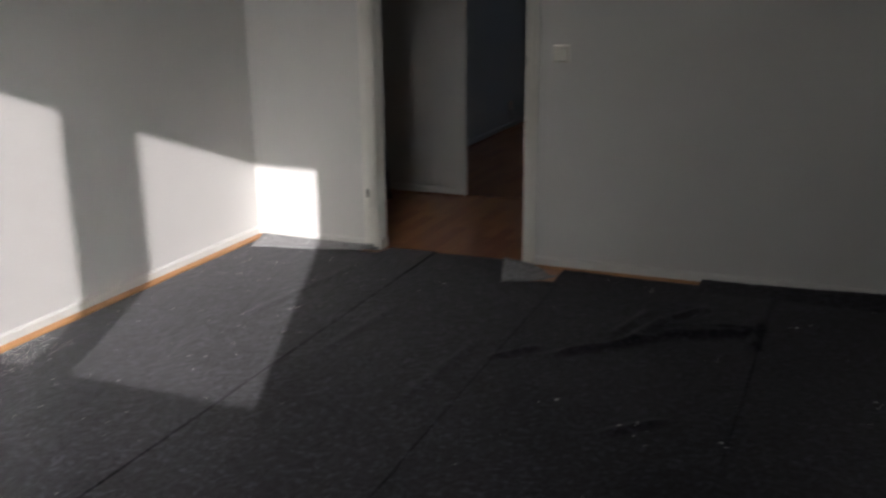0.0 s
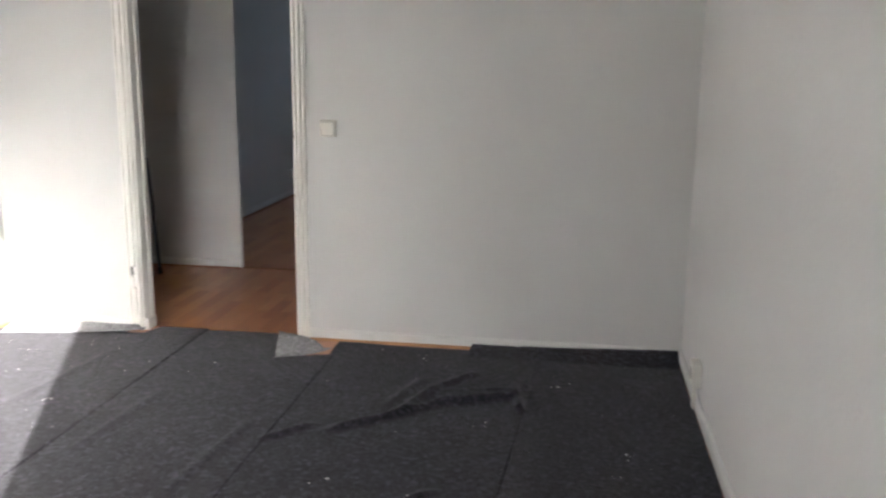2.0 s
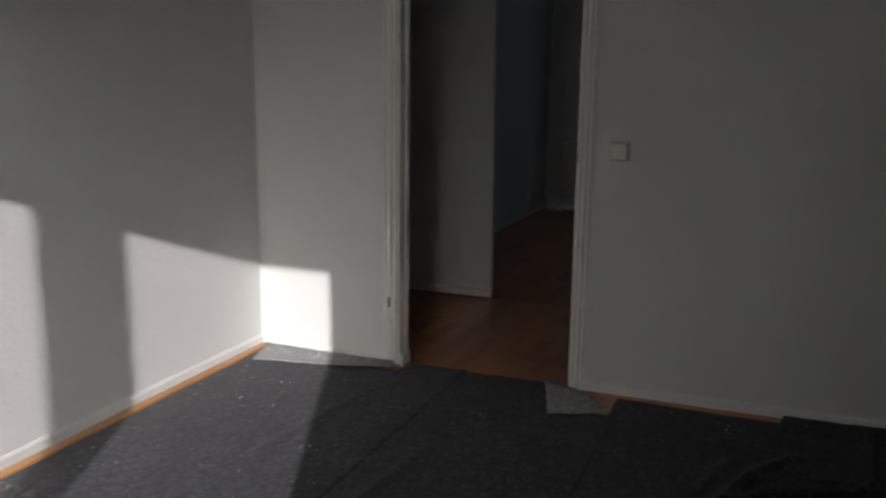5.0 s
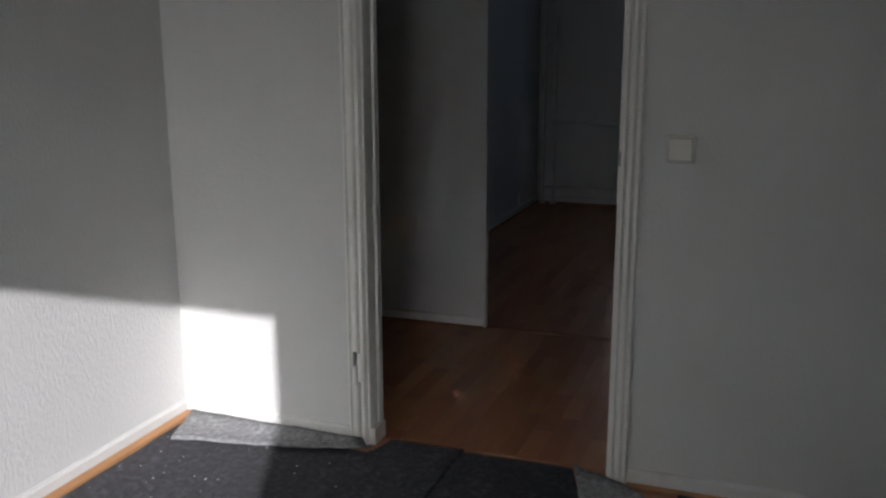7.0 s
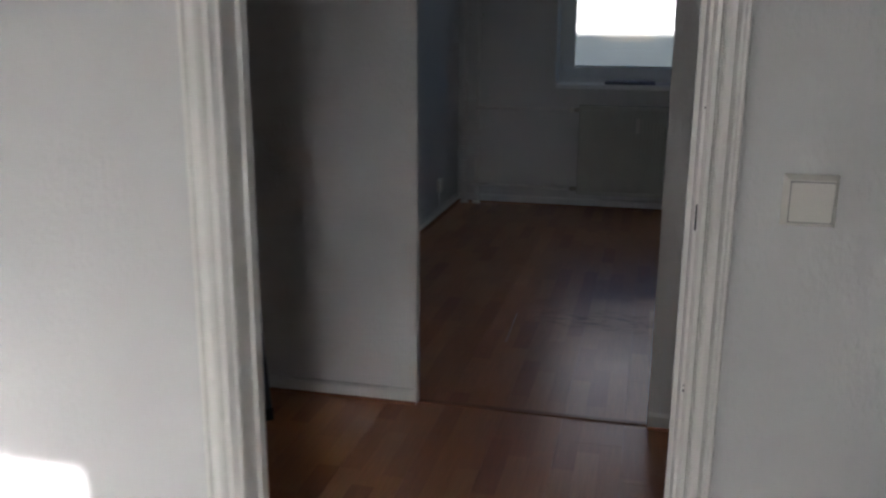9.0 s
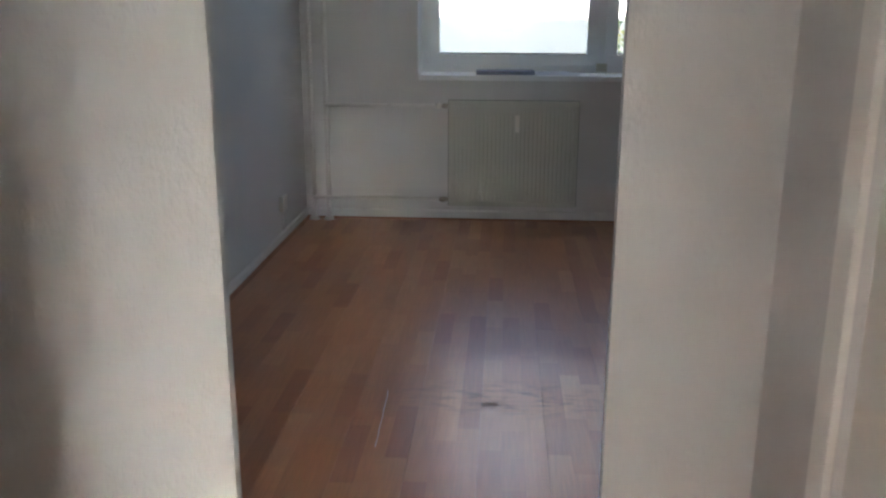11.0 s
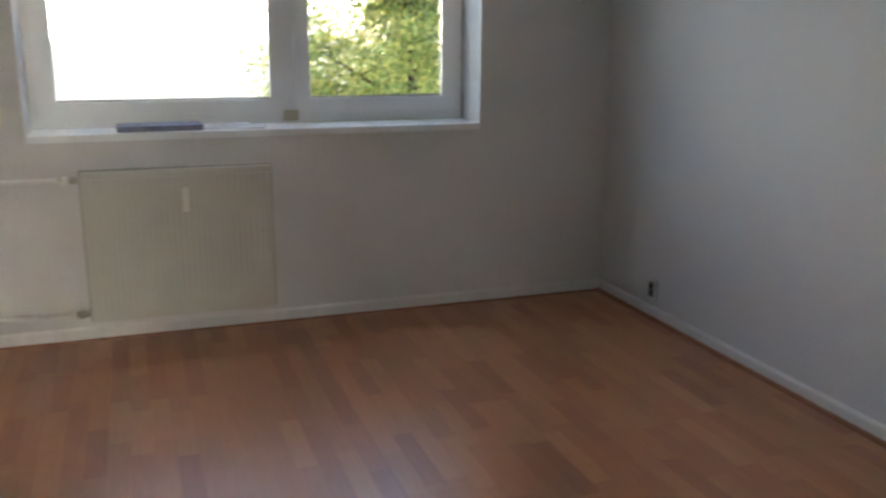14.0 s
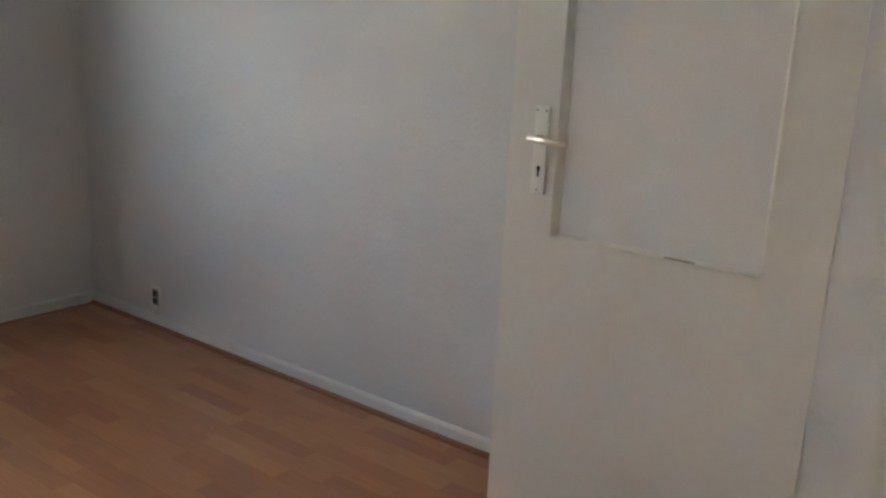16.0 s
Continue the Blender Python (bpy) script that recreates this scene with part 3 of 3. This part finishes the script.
def folded_flap(corners, z, label, name="fleece_flap", nx=14, ny=6):
    """A turned-back piece of fleece with its pale side up; corners a, b, c, d in plan."""
    a, b, c, d = (Vector((*p, 0)) for p in corners)
    bm = bmesh.new()
    rows = []
    for j in range(ny + 1):
        row = []
        for i in range(nx + 1):
            s, t = i / nx, j / ny
            p = a.lerp(b, s).lerp(d.lerp(c, s), t)
            curl = 0.010 * (1 - t) ** 2 + 0.022 * s ** 5 * t + 0.008 * s * math.sin(7 * t) + 0.004 * noise.noise(Vector((p.x * 18, p.y * 18, 5)))
            row.append(bm.verts.new((p.x + 0.006 * noise.noise(p * 25), p.y + 0.006 * noise.noise(p * 22), z + max(0, curl))))
        rows.append(row)
    for j in range(ny):
        for i in range(nx):
            bm.faces.new((rows[j][i], rows[j][i + 1], rows[j + 1][i + 1], rows[j + 1][i])).smooth = True
    ext = bmesh.ops.extrude_face_region(bm, geom=list(bm.faces))
    for v in ext["geom"]:
        if isinstance(v, bmesh.types.BMVert):
            v.co.z += 0.004
    return tagged(new(name, mesh_of(name, bm, FLEECE_BACK)), label, "floor fleece")


folded_flap(((0.03, -0.016), (0.660, -0.030), (0.742, -0.098), (0.09, -0.215)), 0.0125, "pale underside of fleece folded back along the wall")
folded_flap(((1.335, 0.02), (1.50, -0.055), (1.655, -0.225), (1.43, -0.305)), 0.009, "pale folded-back corner of fleece beside the doorway")

# paint flakes scattered over the fleece
rng = random.Random(7)
bm = bmesh.new()
spots = []
for _ in range(80):
    spots.append((rng.uniform(0.05, AX - 0.05), rng.uniform(-3.7, -0.12), rng.uniform(0.0012, 0.0032)))
for _ in range(100):
    spots.append((0.05 + 0.9 * rng.random() ** 1.3, -0.15 - 2.0 * rng.random(), rng.uniform(0.0015, 0.004)))
for _ in range(480):
    spots.append((0.045 + 0.17 * rng.random() ** 1.8, -1.50 - 0.45 * rng.random(), rng.uniform(0.0008, 0.0026)))
for x, y, r in ((2.632, -0.433, 0.014), (2.866, -1.01, 0.012), (1.955, -1.342, 0.015), (2.17, -1.456, 0.013), (2.218, -1.493, 0.010), (2.45, -1.447, 0.012), (2.055, -0.192, 0.011), (1.856, -0.106, 0.008), (1.205, -0.412, 0.009), (2.84, -1.174, 0.007), (2.386, -0.832, 0.008), (0.77, -0.90, 0.013), (0.35, -0.40, 0.010), (0.30, -0.62, 0.009)):
    spots.append((x, y, r * 0.52))
    for _ in range(2):
        spots.append((x + rng.uniform(-0.05, 0.05), y + rng.uniform(-0.05, 0.05), r * 0.3))
for x, y, r in spots:
    z = 0.004 + (0.0039 if x < 0.96 else 0.0026 if x < 1.65 else 0.0013 if x < 2.48 else 0.0) + max(0.0, bump_at(x, y) + 0.002)
    c = [bm.verts.new((x + r * rng.uniform(0.5, 1.2) * math.cos(k * 1.2566), y + r * rng.uniform(0.5, 1.2) * math.sin(k * 1.2566), z - 0.001)) for k in range(5)]
    top = bm.verts.new((x, y, z + r * 0.35))
    for k in range(5):
        bm.faces.new((c[k], c[(k + 1) % 5], top))
    bm.faces.new(c[::-1])
tagged(new("paint_flakes", mesh_of("paint_flakes", bm, FLAKE)), "tiny white paint flakes scattered on the fleece", "debris", "", "stuff")

# ---- switch and sockets ----


def light_switch(x, y, z):
    s = thing("light_switch", (x, y, z), "square off-white light switch with a worn rocker", "light switch")
    bm = bmesh.new()
    rings = [[bm.verts.new((x + a * r, y - d, z + b * r)) for a, b in ((-1, -1), (1, -1), (1, 1), (-1, 1))] for r, d in ((0.0372, 0.0005), (0.0368, 0.006), (0.0312, 0.0185), (0.0304, 0.0190))]
    for lower, upper in zip(rings, rings[1:]):
        for k in range(4):
            bm.faces.new((lower[k], lower[(k + 1) % 4], upper[(k + 1) % 4], upper[k]))
    bm.faces.new(rings[-1])
    bm.faces.new(rings[0][::-1])
    part("plate", bm, PLASTIC, s)
    bm = bmesh.new()
    vs = [(-0.0285, -0.0215, -0.028), (0.0285, -0.0215, -0.028), (0.0285, -0.0275, 0.028), (-0.0285, -0.0275, 0.028)]
    extrude = [bm.verts.new((x + a, y + b, z + c)) for a, b, c in vs] + [bm.verts.new((x + a, y - 0.0205, z + c)) for a, b, c in vs]
    for q in ((0, 1, 2, 3), (7, 6, 5, 4), (0, 4, 5, 1), (1, 5, 6, 2), (2, 6, 7, 3), (3, 7, 4, 0)):
        bm.faces.new([extrude[i] for i in q])
    bmesh.ops.bevel(bm, geom=list(bm.edges), offset=0.0015, segments=2, affect="EDGES")
    part("rocker", bm, PLASTIC, s)
    # shade in the rocker's gap, put in as a grey plate
    bm = bmesh.new()
    box(bm, x - 0.0298, x + 0.0298, y - 0.0204, y - 0.0192, z - 0.0298, z + 0.0298)
    part("gap", bm, SHADE_CHIP_GREY, s, "grey plate painting the shade in the gap round the rocker")
    return s


light_switch(1.593, 0, 0.962)


wall_box = thing("wall_socket", (AX, -0.55, 0.1), "white surface-mounted socket with a cable duct below", "socket")
bm = bmesh.new()
box(bm, AX - 0.034, AX - 0.0005, -0.605, -0.515, 0.098, 0.185, 0.005)
part("case", bm, PLASTIC, wall_box)
part("cup", rod(bmesh.new(), (AX - 0.0342, -0.56, 0.142), (AX - 0.0352, -0.56, 0.142), 0.024, n=24), SHADE_CHIP_GREY, wall_box)
bm = bmesh.new()
box(bm, AX - 0.026, AX - 0.0125, -0.585, -0.545, 0.010, 0.097, 0.002)
part("cable_duct", bm, PLASTIC, wall_box)

bare = thing("uncovered_socket", (BX1, 4.28, 0.13), "uncovered wall socket with grey insert, cover missing", "socket")
bm = bmesh.new()
box(bm, BX1 - 0.006, BX1 - 0.0005, 4.245, 4.315, 0.085, 0.175, 0.002)
part("ring", bm, PLASTIC, bare)
bm = bmesh.new()
box(bm, BX1 - 0.011, BX1 - 0.0065, 4.262, 4.298, 0.097, 0.163, 0.002)
part("insert", bm, GREY, bare, "grey metal insert")
for dz in (0.113, 0.147):
    part("hole", rod(bmesh.new(), (BX1 - 0.0112, 4.28, dz), (BX1 - 0.0125, 4.28, dz), 0.011, n=16), DARK, bare)

bm = bmesh.new()
box(bm, BX1 - 0.010, BX1 - 0.0005, 4.273, 4.287, 0.056, 0.0845, 0.002)
part("cable_duct", bm, PIPE, bare)

left_socket = thing("surface_socket", (BX0, 4.15, 0.20), "off-white surface socket with a short cable", "socket")
bm = bmesh.new()
box(bm, BX0 + 0.0005, BX0 + 0.026, 4.11, 4.19, 0.17, 0.25, 0.005)
part("case", bm, PLASTIC, left_socket)
part("cable", rod(bmesh.new(), (BX0 + 0.008, 4.15, 0.06), (BX0 + 0.008, 4.15, 0.169), 0.004, n=8), PIPE, left_socket)

# ---- radiator and its pipes ----


def radiator(x0, x1, y_wall, z0, z1):
    r = thing("radiator", ((x0 + x1) / 2, y_wall - 0.07, z0), "grey-green enamelled steel panel radiator with faint vertical ribs", "radiator")
    yf, yb = y_wall - 0.105, y_wall - 0.055
    pts = []
    n = 30
    pitch = (x1 - x0 - 0.03) / n
    for i in range(n):
        u = x0 + 0.015 + i * pitch
        pts += [(u, yf + 0.0055), (u + pitch * 0.15, yf + 0.001), (u + pitch * 0.78, yf + 0.001), (u + pitch * 0.93, yf + 0.0055)]
    outline = [(x0, yf + 0.0055)] + pts + [(x1, yf + 0.0055), (x1, yf + 0.022), (x0, yf + 0.022)]
    bm = extrude_profile(bmesh.new(), outline, lambda u, v, s: Vector((u, v, z0 + 0.03 + s)), z1 - z0 - 0.06)
    part("front_panel", bm, RADIATOR, r)
    for a, b in ((z0, z0 + 0.0295), (z1 - 0.0295, z1)):
        bm = bmesh.new()
        box(bm, x0, x1, yf + 0.004, yf + 0.024, a, b, 0.005)
        part("header", bm, RADIATOR, r)
    bm = bmesh.new()
    box(bm, x0 + 0.01, x1 - 0.01, yb - 0.012, yb, z0 + 0.02, z1 - 0.02, 0.004)
    part("back_panel", bm, RADIATOR, r)
    # grille and cheeks carry the shade round the panel in their colour
    bm = bmesh.new()
    box(bm, x0 - 0.004, x1 + 0.004, yf + 0.0245, yb + 0.002, z1 - 0.008, z1 + 0.004, 0.002)
    part("top_grille", bm, RADIATOR_GAP_SHADE, r, "top grille with the gap shade painted in")
    for xa in (x0 - 0.005, x1 - 0.001):
        bm = bmesh.new()
        box(bm, xa, xa + 0.006, yf + 0.0245, yb + 0.002, z0 + 0.004, z1 - 0.0085)
        part("side_cheek", bm, RADIATOR_GAP_SHADE, r, "side cheek with the gap shade painted in")
    for xa in (x0 + 0.12, x1 - 0.12):
        for zb in (z0 + 0.1, z1 - 0.1):
            bm = bmesh.new()
            box(bm, xa - 0.015, xa + 0.015, yb + 0.003, y_wall, zb - 0.02, zb + 0.02)
            part("bracket", bm, RADIATOR, r)
    bm = bmesh.new()
    xm = x0 + (x1 - x0) * 0.53
    box(bm, xm - 0.012, xm + 0.012, yf - 0.018, yf, z1 - 0.17, z1 - 0.075, 0.004)
    part("heat_meter", bm, PLASTIC, r, "small white heat-cost meter")
    v = part("valve", rod(bmesh.new(), (x0 - 0.075, y_wall - 0.08, z1 - 0.03), (x0 - 0.001, y_wall - 0.08, z1 - 0.03), 0.011), BRASS, r, "bare metal valve")
    part("valve_nut", rod(bmesh.new(), (x0 - 0.030, y_wall - 0.08, z1 - 0.03), (x0 - 0.012, y_wall - 0.08, z1 - 0.03), 0.017, n=6), BRASS, v)
    part("valve_stem", rod(bmesh.new(), (x0 - 0.055, y_wall - 0.08, z1 - 0.03), (x0 - 0.055, y_wall - 0.125, z1 - 0.03), 0.015), PLASTIC, v, "white plastic valve cap")
    w = part("return_union", rod(bmesh.new(), (x0 - 0.055, y_wall - 0.08, z0 + 0.035), (x0 - 0.001, y_wall - 0.08, z0 + 0.035), 0.012), BRASS, r, "dark metal return union")
    part("nut", rod(bmesh.new(), (x0 - 0.042, y_wall - 0.08, z0 + 0.035), (x0 - 0.020, y_wall - 0.08, z0 + 0.035), 0.018, n=6), BRASS, w)
    return r


RX0, RX1, RZ0, RZ1 = 0.895, 1.620, 0.100, 0.700
radiator(RX0, RX1, BY1, RZ0, RZ1)

pipes = thing("heating_pipes", (0.14, BY1 - 0.08, 0), "white painted heating pipes in the corner", "pipe")
for x in (0.105, 0.192):
    part("riser", rod(bmesh.new(), (x, BY1 - 0.06, 0.016), (x, BY1 - 0.06, H), 0.014), PIPE, pipes)
    ros = rod(bmesh.new(), (x, BY1 - 0.06, 0.0), (x, BY1 - 0.06, 0.016), 0.032, 0.022, n=20)
    part("floor_rosette", ros, PLASTIC, pipes, "white floor rosette")
part("branch", rod(bmesh.new(), (0.192, BY1 - 0.0805, RZ1 - 0.03), (RX0 - 0.076, BY1 - 0.0805, RZ1 - 0.03), 0.010), PIPE, pipes)
part("branch", rod(bmesh.new(), (0.105, BY1 - 0.0805, RZ0 + 0.035), (RX0 - 0.056, BY1 - 0.0805, RZ0 + 0.035), 0.010), PIPE, pipes)
for x in (0.105, 0.192):
    bm = bmesh.new()
    box(bm, x - 0.026, x + 0.026, BY1 - 0.078, BY1, 1.27, 1.295, 0.004)
    part("clamp", bm, PIPE, pipes)

# ---- papers on the sill ----
SILL = WZ0 - 0.001


def booklet(x, y, z, w, d, h, turn, mat, label, name):
    bm = bmesh.new()
    box(bm, -w / 2, w / 2, -d / 2, d / 2, 0, h, 0.002)
    for v in bm.verts:
        v.co.z += 0.006 * max(0.0, abs(v.co.x) / w * 2 - 0.6)
    bmesh.ops.transform(bm, matrix=Matrix.Translation((x, y, z)) @ Matrix.Rotation(radians(turn), 4, "Z"), verts=bm.verts)
    return tagged(new(name, mesh_of(name, bm, mat)), label, "paper")


booklet(1.205, 4.84, SILL, 0.33, 0.16, 0.022, 2, BOOKLET, "blue-grey printed brochure lying on the window sill", "brochure")
booklet(1.51, 4.85, SILL, 0.25, 0.15, 0.005, -14, SHEET, "loose white paper sheets on the window sill", "paper_sheet")
booklet(1.48, 4.88, SILL + 0.0065, 0.19, 0.11, 0.004, 9, SHEET, "folded white leaflet on the window sill", "leaflet")

# ---- open door leaf ----


def door_leaf(x, y0, y1):
    """Leaf along y, its room face at x looking to -x, lock edge at y1."""
    d = thing("door_leaf", (x + 0.02, y0, 0), "open cream-white door with papered-over upper panel", "door")
    t = 0.040
    st, rail, zp = 0.128, 0.788, 1.90
    for nm, a, b, c, e in (("stile", y0, y0 + st, 0.008, 2.0), ("stile", y1 - st, y1, 0.008, 2.0), ("top_rail", y0 + st, y1 - st, zp, 2.0), ("lower_panel", y0 + st, y1 - st, 0.008, rail)):
        bm = bmesh.new()
        box(bm, x, x + t, a, b, c, e, 0.0)
        part(nm, bm, DOOR, d)
    bm = bmesh.new()
    box(bm, x + 0.010, x + 0.020, y0 + st, y1 - st, rail, zp)
    part("upper_panel", bm, PAPER, d, "papered-over glazing panel")
    slope = [(0.0, -0.002), (0.004, -0.003), (0.008, -0.001), (0.022, 0.0085), (0.022, 0.0098), (0.0, 0.0098)]
    for spot, run in ((lambda u, v, k: Vector((x + v, y1 - st - u, rail + k)), zp - rail), (lambda u, v, k: Vector((x + v, y0 + st + 0.4 * u, rail + k)), zp - rail),
                      (lambda u, v, k: Vector((x + v - 0.0004, y0 + st + 0.0092 + k, rail + 0.45 * u)), y1 - y0 - 2 * st - 0.0322)):
        part("bead", extrude_profile(bmesh.new(), slope, spot, run), DOOR, d)
    bm = bmesh.new()
    box(bm, x - 0.0055, x - 0.0042, y0 + st + 0.145, y0 + st + 0.215, rail + 0.003, rail + 0.0070)
    part("chip", bm, SHADE_CHIP_GREY, d, "grey chipped spot on the bead")
    hy = y1 - 0.090
    zc = 1.020
    bm = bmesh.new()
    box(bm, x - 0.007, x - 0.0003, hy - 0.019, hy + 0.019, zc - 0.135, zc + 0.075, 0.003)
    plate = part("handle_plate", bm, ALU, d, "satin aluminium long plate")
    bm = rod(bmesh.new(), (x - 0.0072, hy, zc), (x - 0.045, hy, zc), 0.009)
    rod(bm, (x - 0.045, hy + 0.011, zc), (x - 0.047, hy - 0.094, zc - 0.002), 0.0085, 0.0060)
    part("handle", bm, ALU, plate)
    bm = rod(bmesh.new(), (x - 0.0072, hy, zc), (x - 0.014, hy, zc), 0.015, n=20)
    part("collar", bm, ALU, plate)
    bm = rod(bmesh.new(), (x - 0.0071, hy, zc - 0.072), (x - 0.0078, hy, zc - 0.072), 0.0055, n=12)
    box(bm, x - 0.0078, x - 0.0071, hy - 0.003, hy + 0.003, zc - 0.092, zc - 0.070)
    part("keyhole", bm, DARK, plate)
    for dz in (0.065, -0.124):
        for dy in ((-0.012, 0.012) if dz > 0 else (0.0,)):
            part("screw", rod(bmesh.new(), (x - 0.0071, hy + dy, zc + dz), (x - 0.0085, hy + dy, zc + dz), 0.003, n=8), BRASS, plate)
    for z in (0.28, 1.72):
        part("hinge", rod(bmesh.new(), (x + 0.047, y0 - 0.004, z - 0.04), (x + 0.047, y0 - 0.004, z + 0.04), 0.008), BRASS, d)
    return d


door_leaf(2.955, 1.665, 2.435)

# ---- leaning pole in the hall ----
pole = thing("leaning_pole", (0.253, 1.035, 0), "blue-black metal pole leaning against the hall wall", "pole")
part("tube", rod(bmesh.new(), (0.258, 1.035, 0.012), (0.100, 1.257, 0.66), 0.011), BLUEBLACK, pole)
part("foot", rod(bmesh.new(), (0.260, 1.031, 0.0), (0.2525, 1.043, 0.035), 0.014), DARK, pole)
bm = bmesh.new()
box(bm, OX0 + 0.002, OX1 - 0.002, 1.275, 1.30, -0.004, 0.004, 0.002)
tagged(new("threshold", mesh_of("threshold", bm, STRIP_B)), "thin brown wooden threshold strip in the opening", "threshold", "", "structure")

bm = bmesh.new()
for k in range(6):
    ya, yb = 1.92 + k * 0.064, 1.92 + (k + 1) * 0.064
    xa, xb = 0.861 - 0.002 * k + 0.002 * (k % 2), 0.861 - 0.002 * (k + 1) + 0.002 * ((k + 1) % 2)
    vs = [bm.verts.new(p) for p in ((xa - 0.0012, ya, 0.0004), (xa + 0.0012, ya, 0.0004), (xb + 0.0012, yb, 0.0004), (xb - 0.0012, yb, 0.0004))]
    bm.faces.new(vs)
tagged(new("floor_scratch", mesh_of("floor_scratch", bm, SHEET)), "pale scratch along a laminate board", "scratch", "", "structure")

# ---- outside ----
solid("building_mass", [(-22, 22, AY - 0.34, BY1 + 0.34, H + 0.2, 11.0), (-22, 22, AY - 0.34, BY1 + 0.34, -4.2, -0.15),
                        (-22, -0.86, AY - 0.34, BY1 + 0.34, -0.15, H + 0.2), (BX1 + 0.12, 22, AY - 0.34, BY1 + 0.34, -0.15, H + 0.2)], FACADE,
      "rest of the apartment block around the rooms", "building")
GZ = -4.2
solid("ground", [(-300, 300, BY1 + 0.5, 400, GZ - 0.5, GZ), (-300, 300, -400, AY - 0.6, GZ - 0.5, GZ)], GRASS, "lawn between the houses", "ground")


def house(x0, x1, y, depth, h, base_h, label):
    b = thing("apartment_building", ((x0 + x1) / 2, y, GZ), label, "building")
    bm = bmesh.new()
    box(bm, x0, x1, y, y + depth, base_h, h)
    part("wall", bm, FACADE, b)
    # lower wall tinted blue-grey to stand for shade on white render
    bm = bmesh.new()
    box(bm, x0 - 0.05, x1 + 0.05, y - 0.12, y + depth, GZ, base_h)
    part("lower_wall", bm, FACADE_SHADE, b, "lower wall with blue-grey shade painted in")
    bm = bmesh.new()
    box(bm, x0 - 0.3, x1 + 0.3, y - 0.3, y + depth + 0.3, h, h + 0.35)
    part("roof", bm, ROOF, b)
    return b


house(-14, 9.6, 34, 10, 13, -1.5, "long white rendered house in full sun")


def tree(x, y, height, spread, seed, leaves, mat, label):
    r = random.Random(seed)
    t = thing("tree", (x, y, GZ), label, "tree")
    bm = bmesh.new()
    top = Vector((x, y, GZ + height * 0.85))
    rod(bm, (x, y, GZ), (x, y, GZ + height * 0.35), 0.16, 0.12, 10)
    rod(bm, (x, y, GZ + height * 0.35), top, 0.12, 0.03, 8)
    tips = []
    for i in range(26):
        a, k = r.uniform(0, 6.283), r.uniform(0.3, 0.85)
        s = Vector((x, y, GZ + height * k))
        e = s + Vector((math.cos(a) * spread * r.uniform(0.45, 1.0) * (1.2 - k * 0.6), math.sin(a) * spread * r.uniform(0.45, 1.0) * (1.2 - k * 0.6), r.uniform(0.2, 0.9) * spread * 0.5))
        rod(bm, s, e, 0.045, 0.012, 6)
        for j in range(5):
            q = s.lerp(e, r.uniform(0.35, 1.0))
            e2 = q + Vector((r.uniform(-1, 1), r.uniform(-1, 1), r.uniform(-0.3, 0.8))) * spread * 0.3
            rod(bm, q, e2, 0.014, 0.005, 5)
            tips += [q.lerp(e2, 0.5), e2]
        tips.append(e)
    part("trunk", bm, BARK, t)
    verts, faces = [], []
    for i in range(leaves):
        c = r.choice(tips) + Vector((r.gauss(0, 0.28), r.gauss(0, 0.28), r.gauss(0, 0.24)))
        s = r.uniform(0.035, 0.075)
        u = Vector((r.gauss(0, 1), r.gauss(0, 1), r.gauss(0, 1))).normalized()
        w = u.cross(Vector((r.gauss(0, 1), r.gauss(0, 1), r.gauss(0, 1)))).normalized()
        b = len(verts)
        verts += [c - u * s, c + w * s * 0.45, c + u * s, c - w * s * 0.45]
        faces.append((b, b + 1, b + 2, b + 3))
    me = bpy.data.meshes.new("crown")
    me.from_pydata(verts, [], faces)
    me.materials.append(mat)
    crown = new("crown", me)
    crown.parent = t
    crown.matrix_parent_inverse = t.matrix_world.inverted()
    return t


tree(5.8, 16.0, 9.0, 2.7, 3, 52000, LEAVES, "leafy tree turning yellow in autumn sun")
tree(8.8, 20.0, 10.0, 3.2, 5, 40000, LEAVES, "leafy green and yellow tree behind the lawn")
tree(11.6, 26.0, 9.5, 3.0, 9, 26000, LEAVES_DARK, "russet autumn tree in the distance")

# ---- laminate boards ----


def boards(floor, x0, x1, y0, y1, seed):
    """Click boards along y, each a piece of its own, ends staggered."""
    r = random.Random(seed)
    w, length = 0.192, 1.285
    k = math.floor(x0 / w)
    while k * w < x1:
        a, b = max(x0, k * w), min(x1, (k + 1) * w)
        y = y0 - r.uniform(0.1, 0.9) * length
        while y < y1:
            c, d = max(y0, y), min(y1, y + length)
            if b - a > 0.01 and d - c > 0.02:
                bm = bmesh.new()
                g, e = 0.00008, 0.0002
                vs = [bm.verts.new(p) for p in ((a + g, c + g, -0.006), (b - g, c + g, -0.006), (b - g, d - g, -0.006), (a + g, d - g, -0.006),
                                                (a + g + e, c + g + e, 0), (b - g - e, c + g + e, 0), (b - g - e, d - g - e, 0), (a + g + e, d - g - e, 0))]
                for q in ((4, 5, 6, 7), (0, 1, 5, 4), (1, 2, 6, 5), (2, 3, 7, 6), (3, 0, 4, 7)):
                    bm.faces.new([vs[i] for i in q])
                part("board", bm, LAMINATE, floor)
            y += length
        k += 1


boards(floor_hall, HXL, HXR, 0.055, 1.285, 11)
boards(floor_b, BX0, BX1, 1.305, BY1, 12)
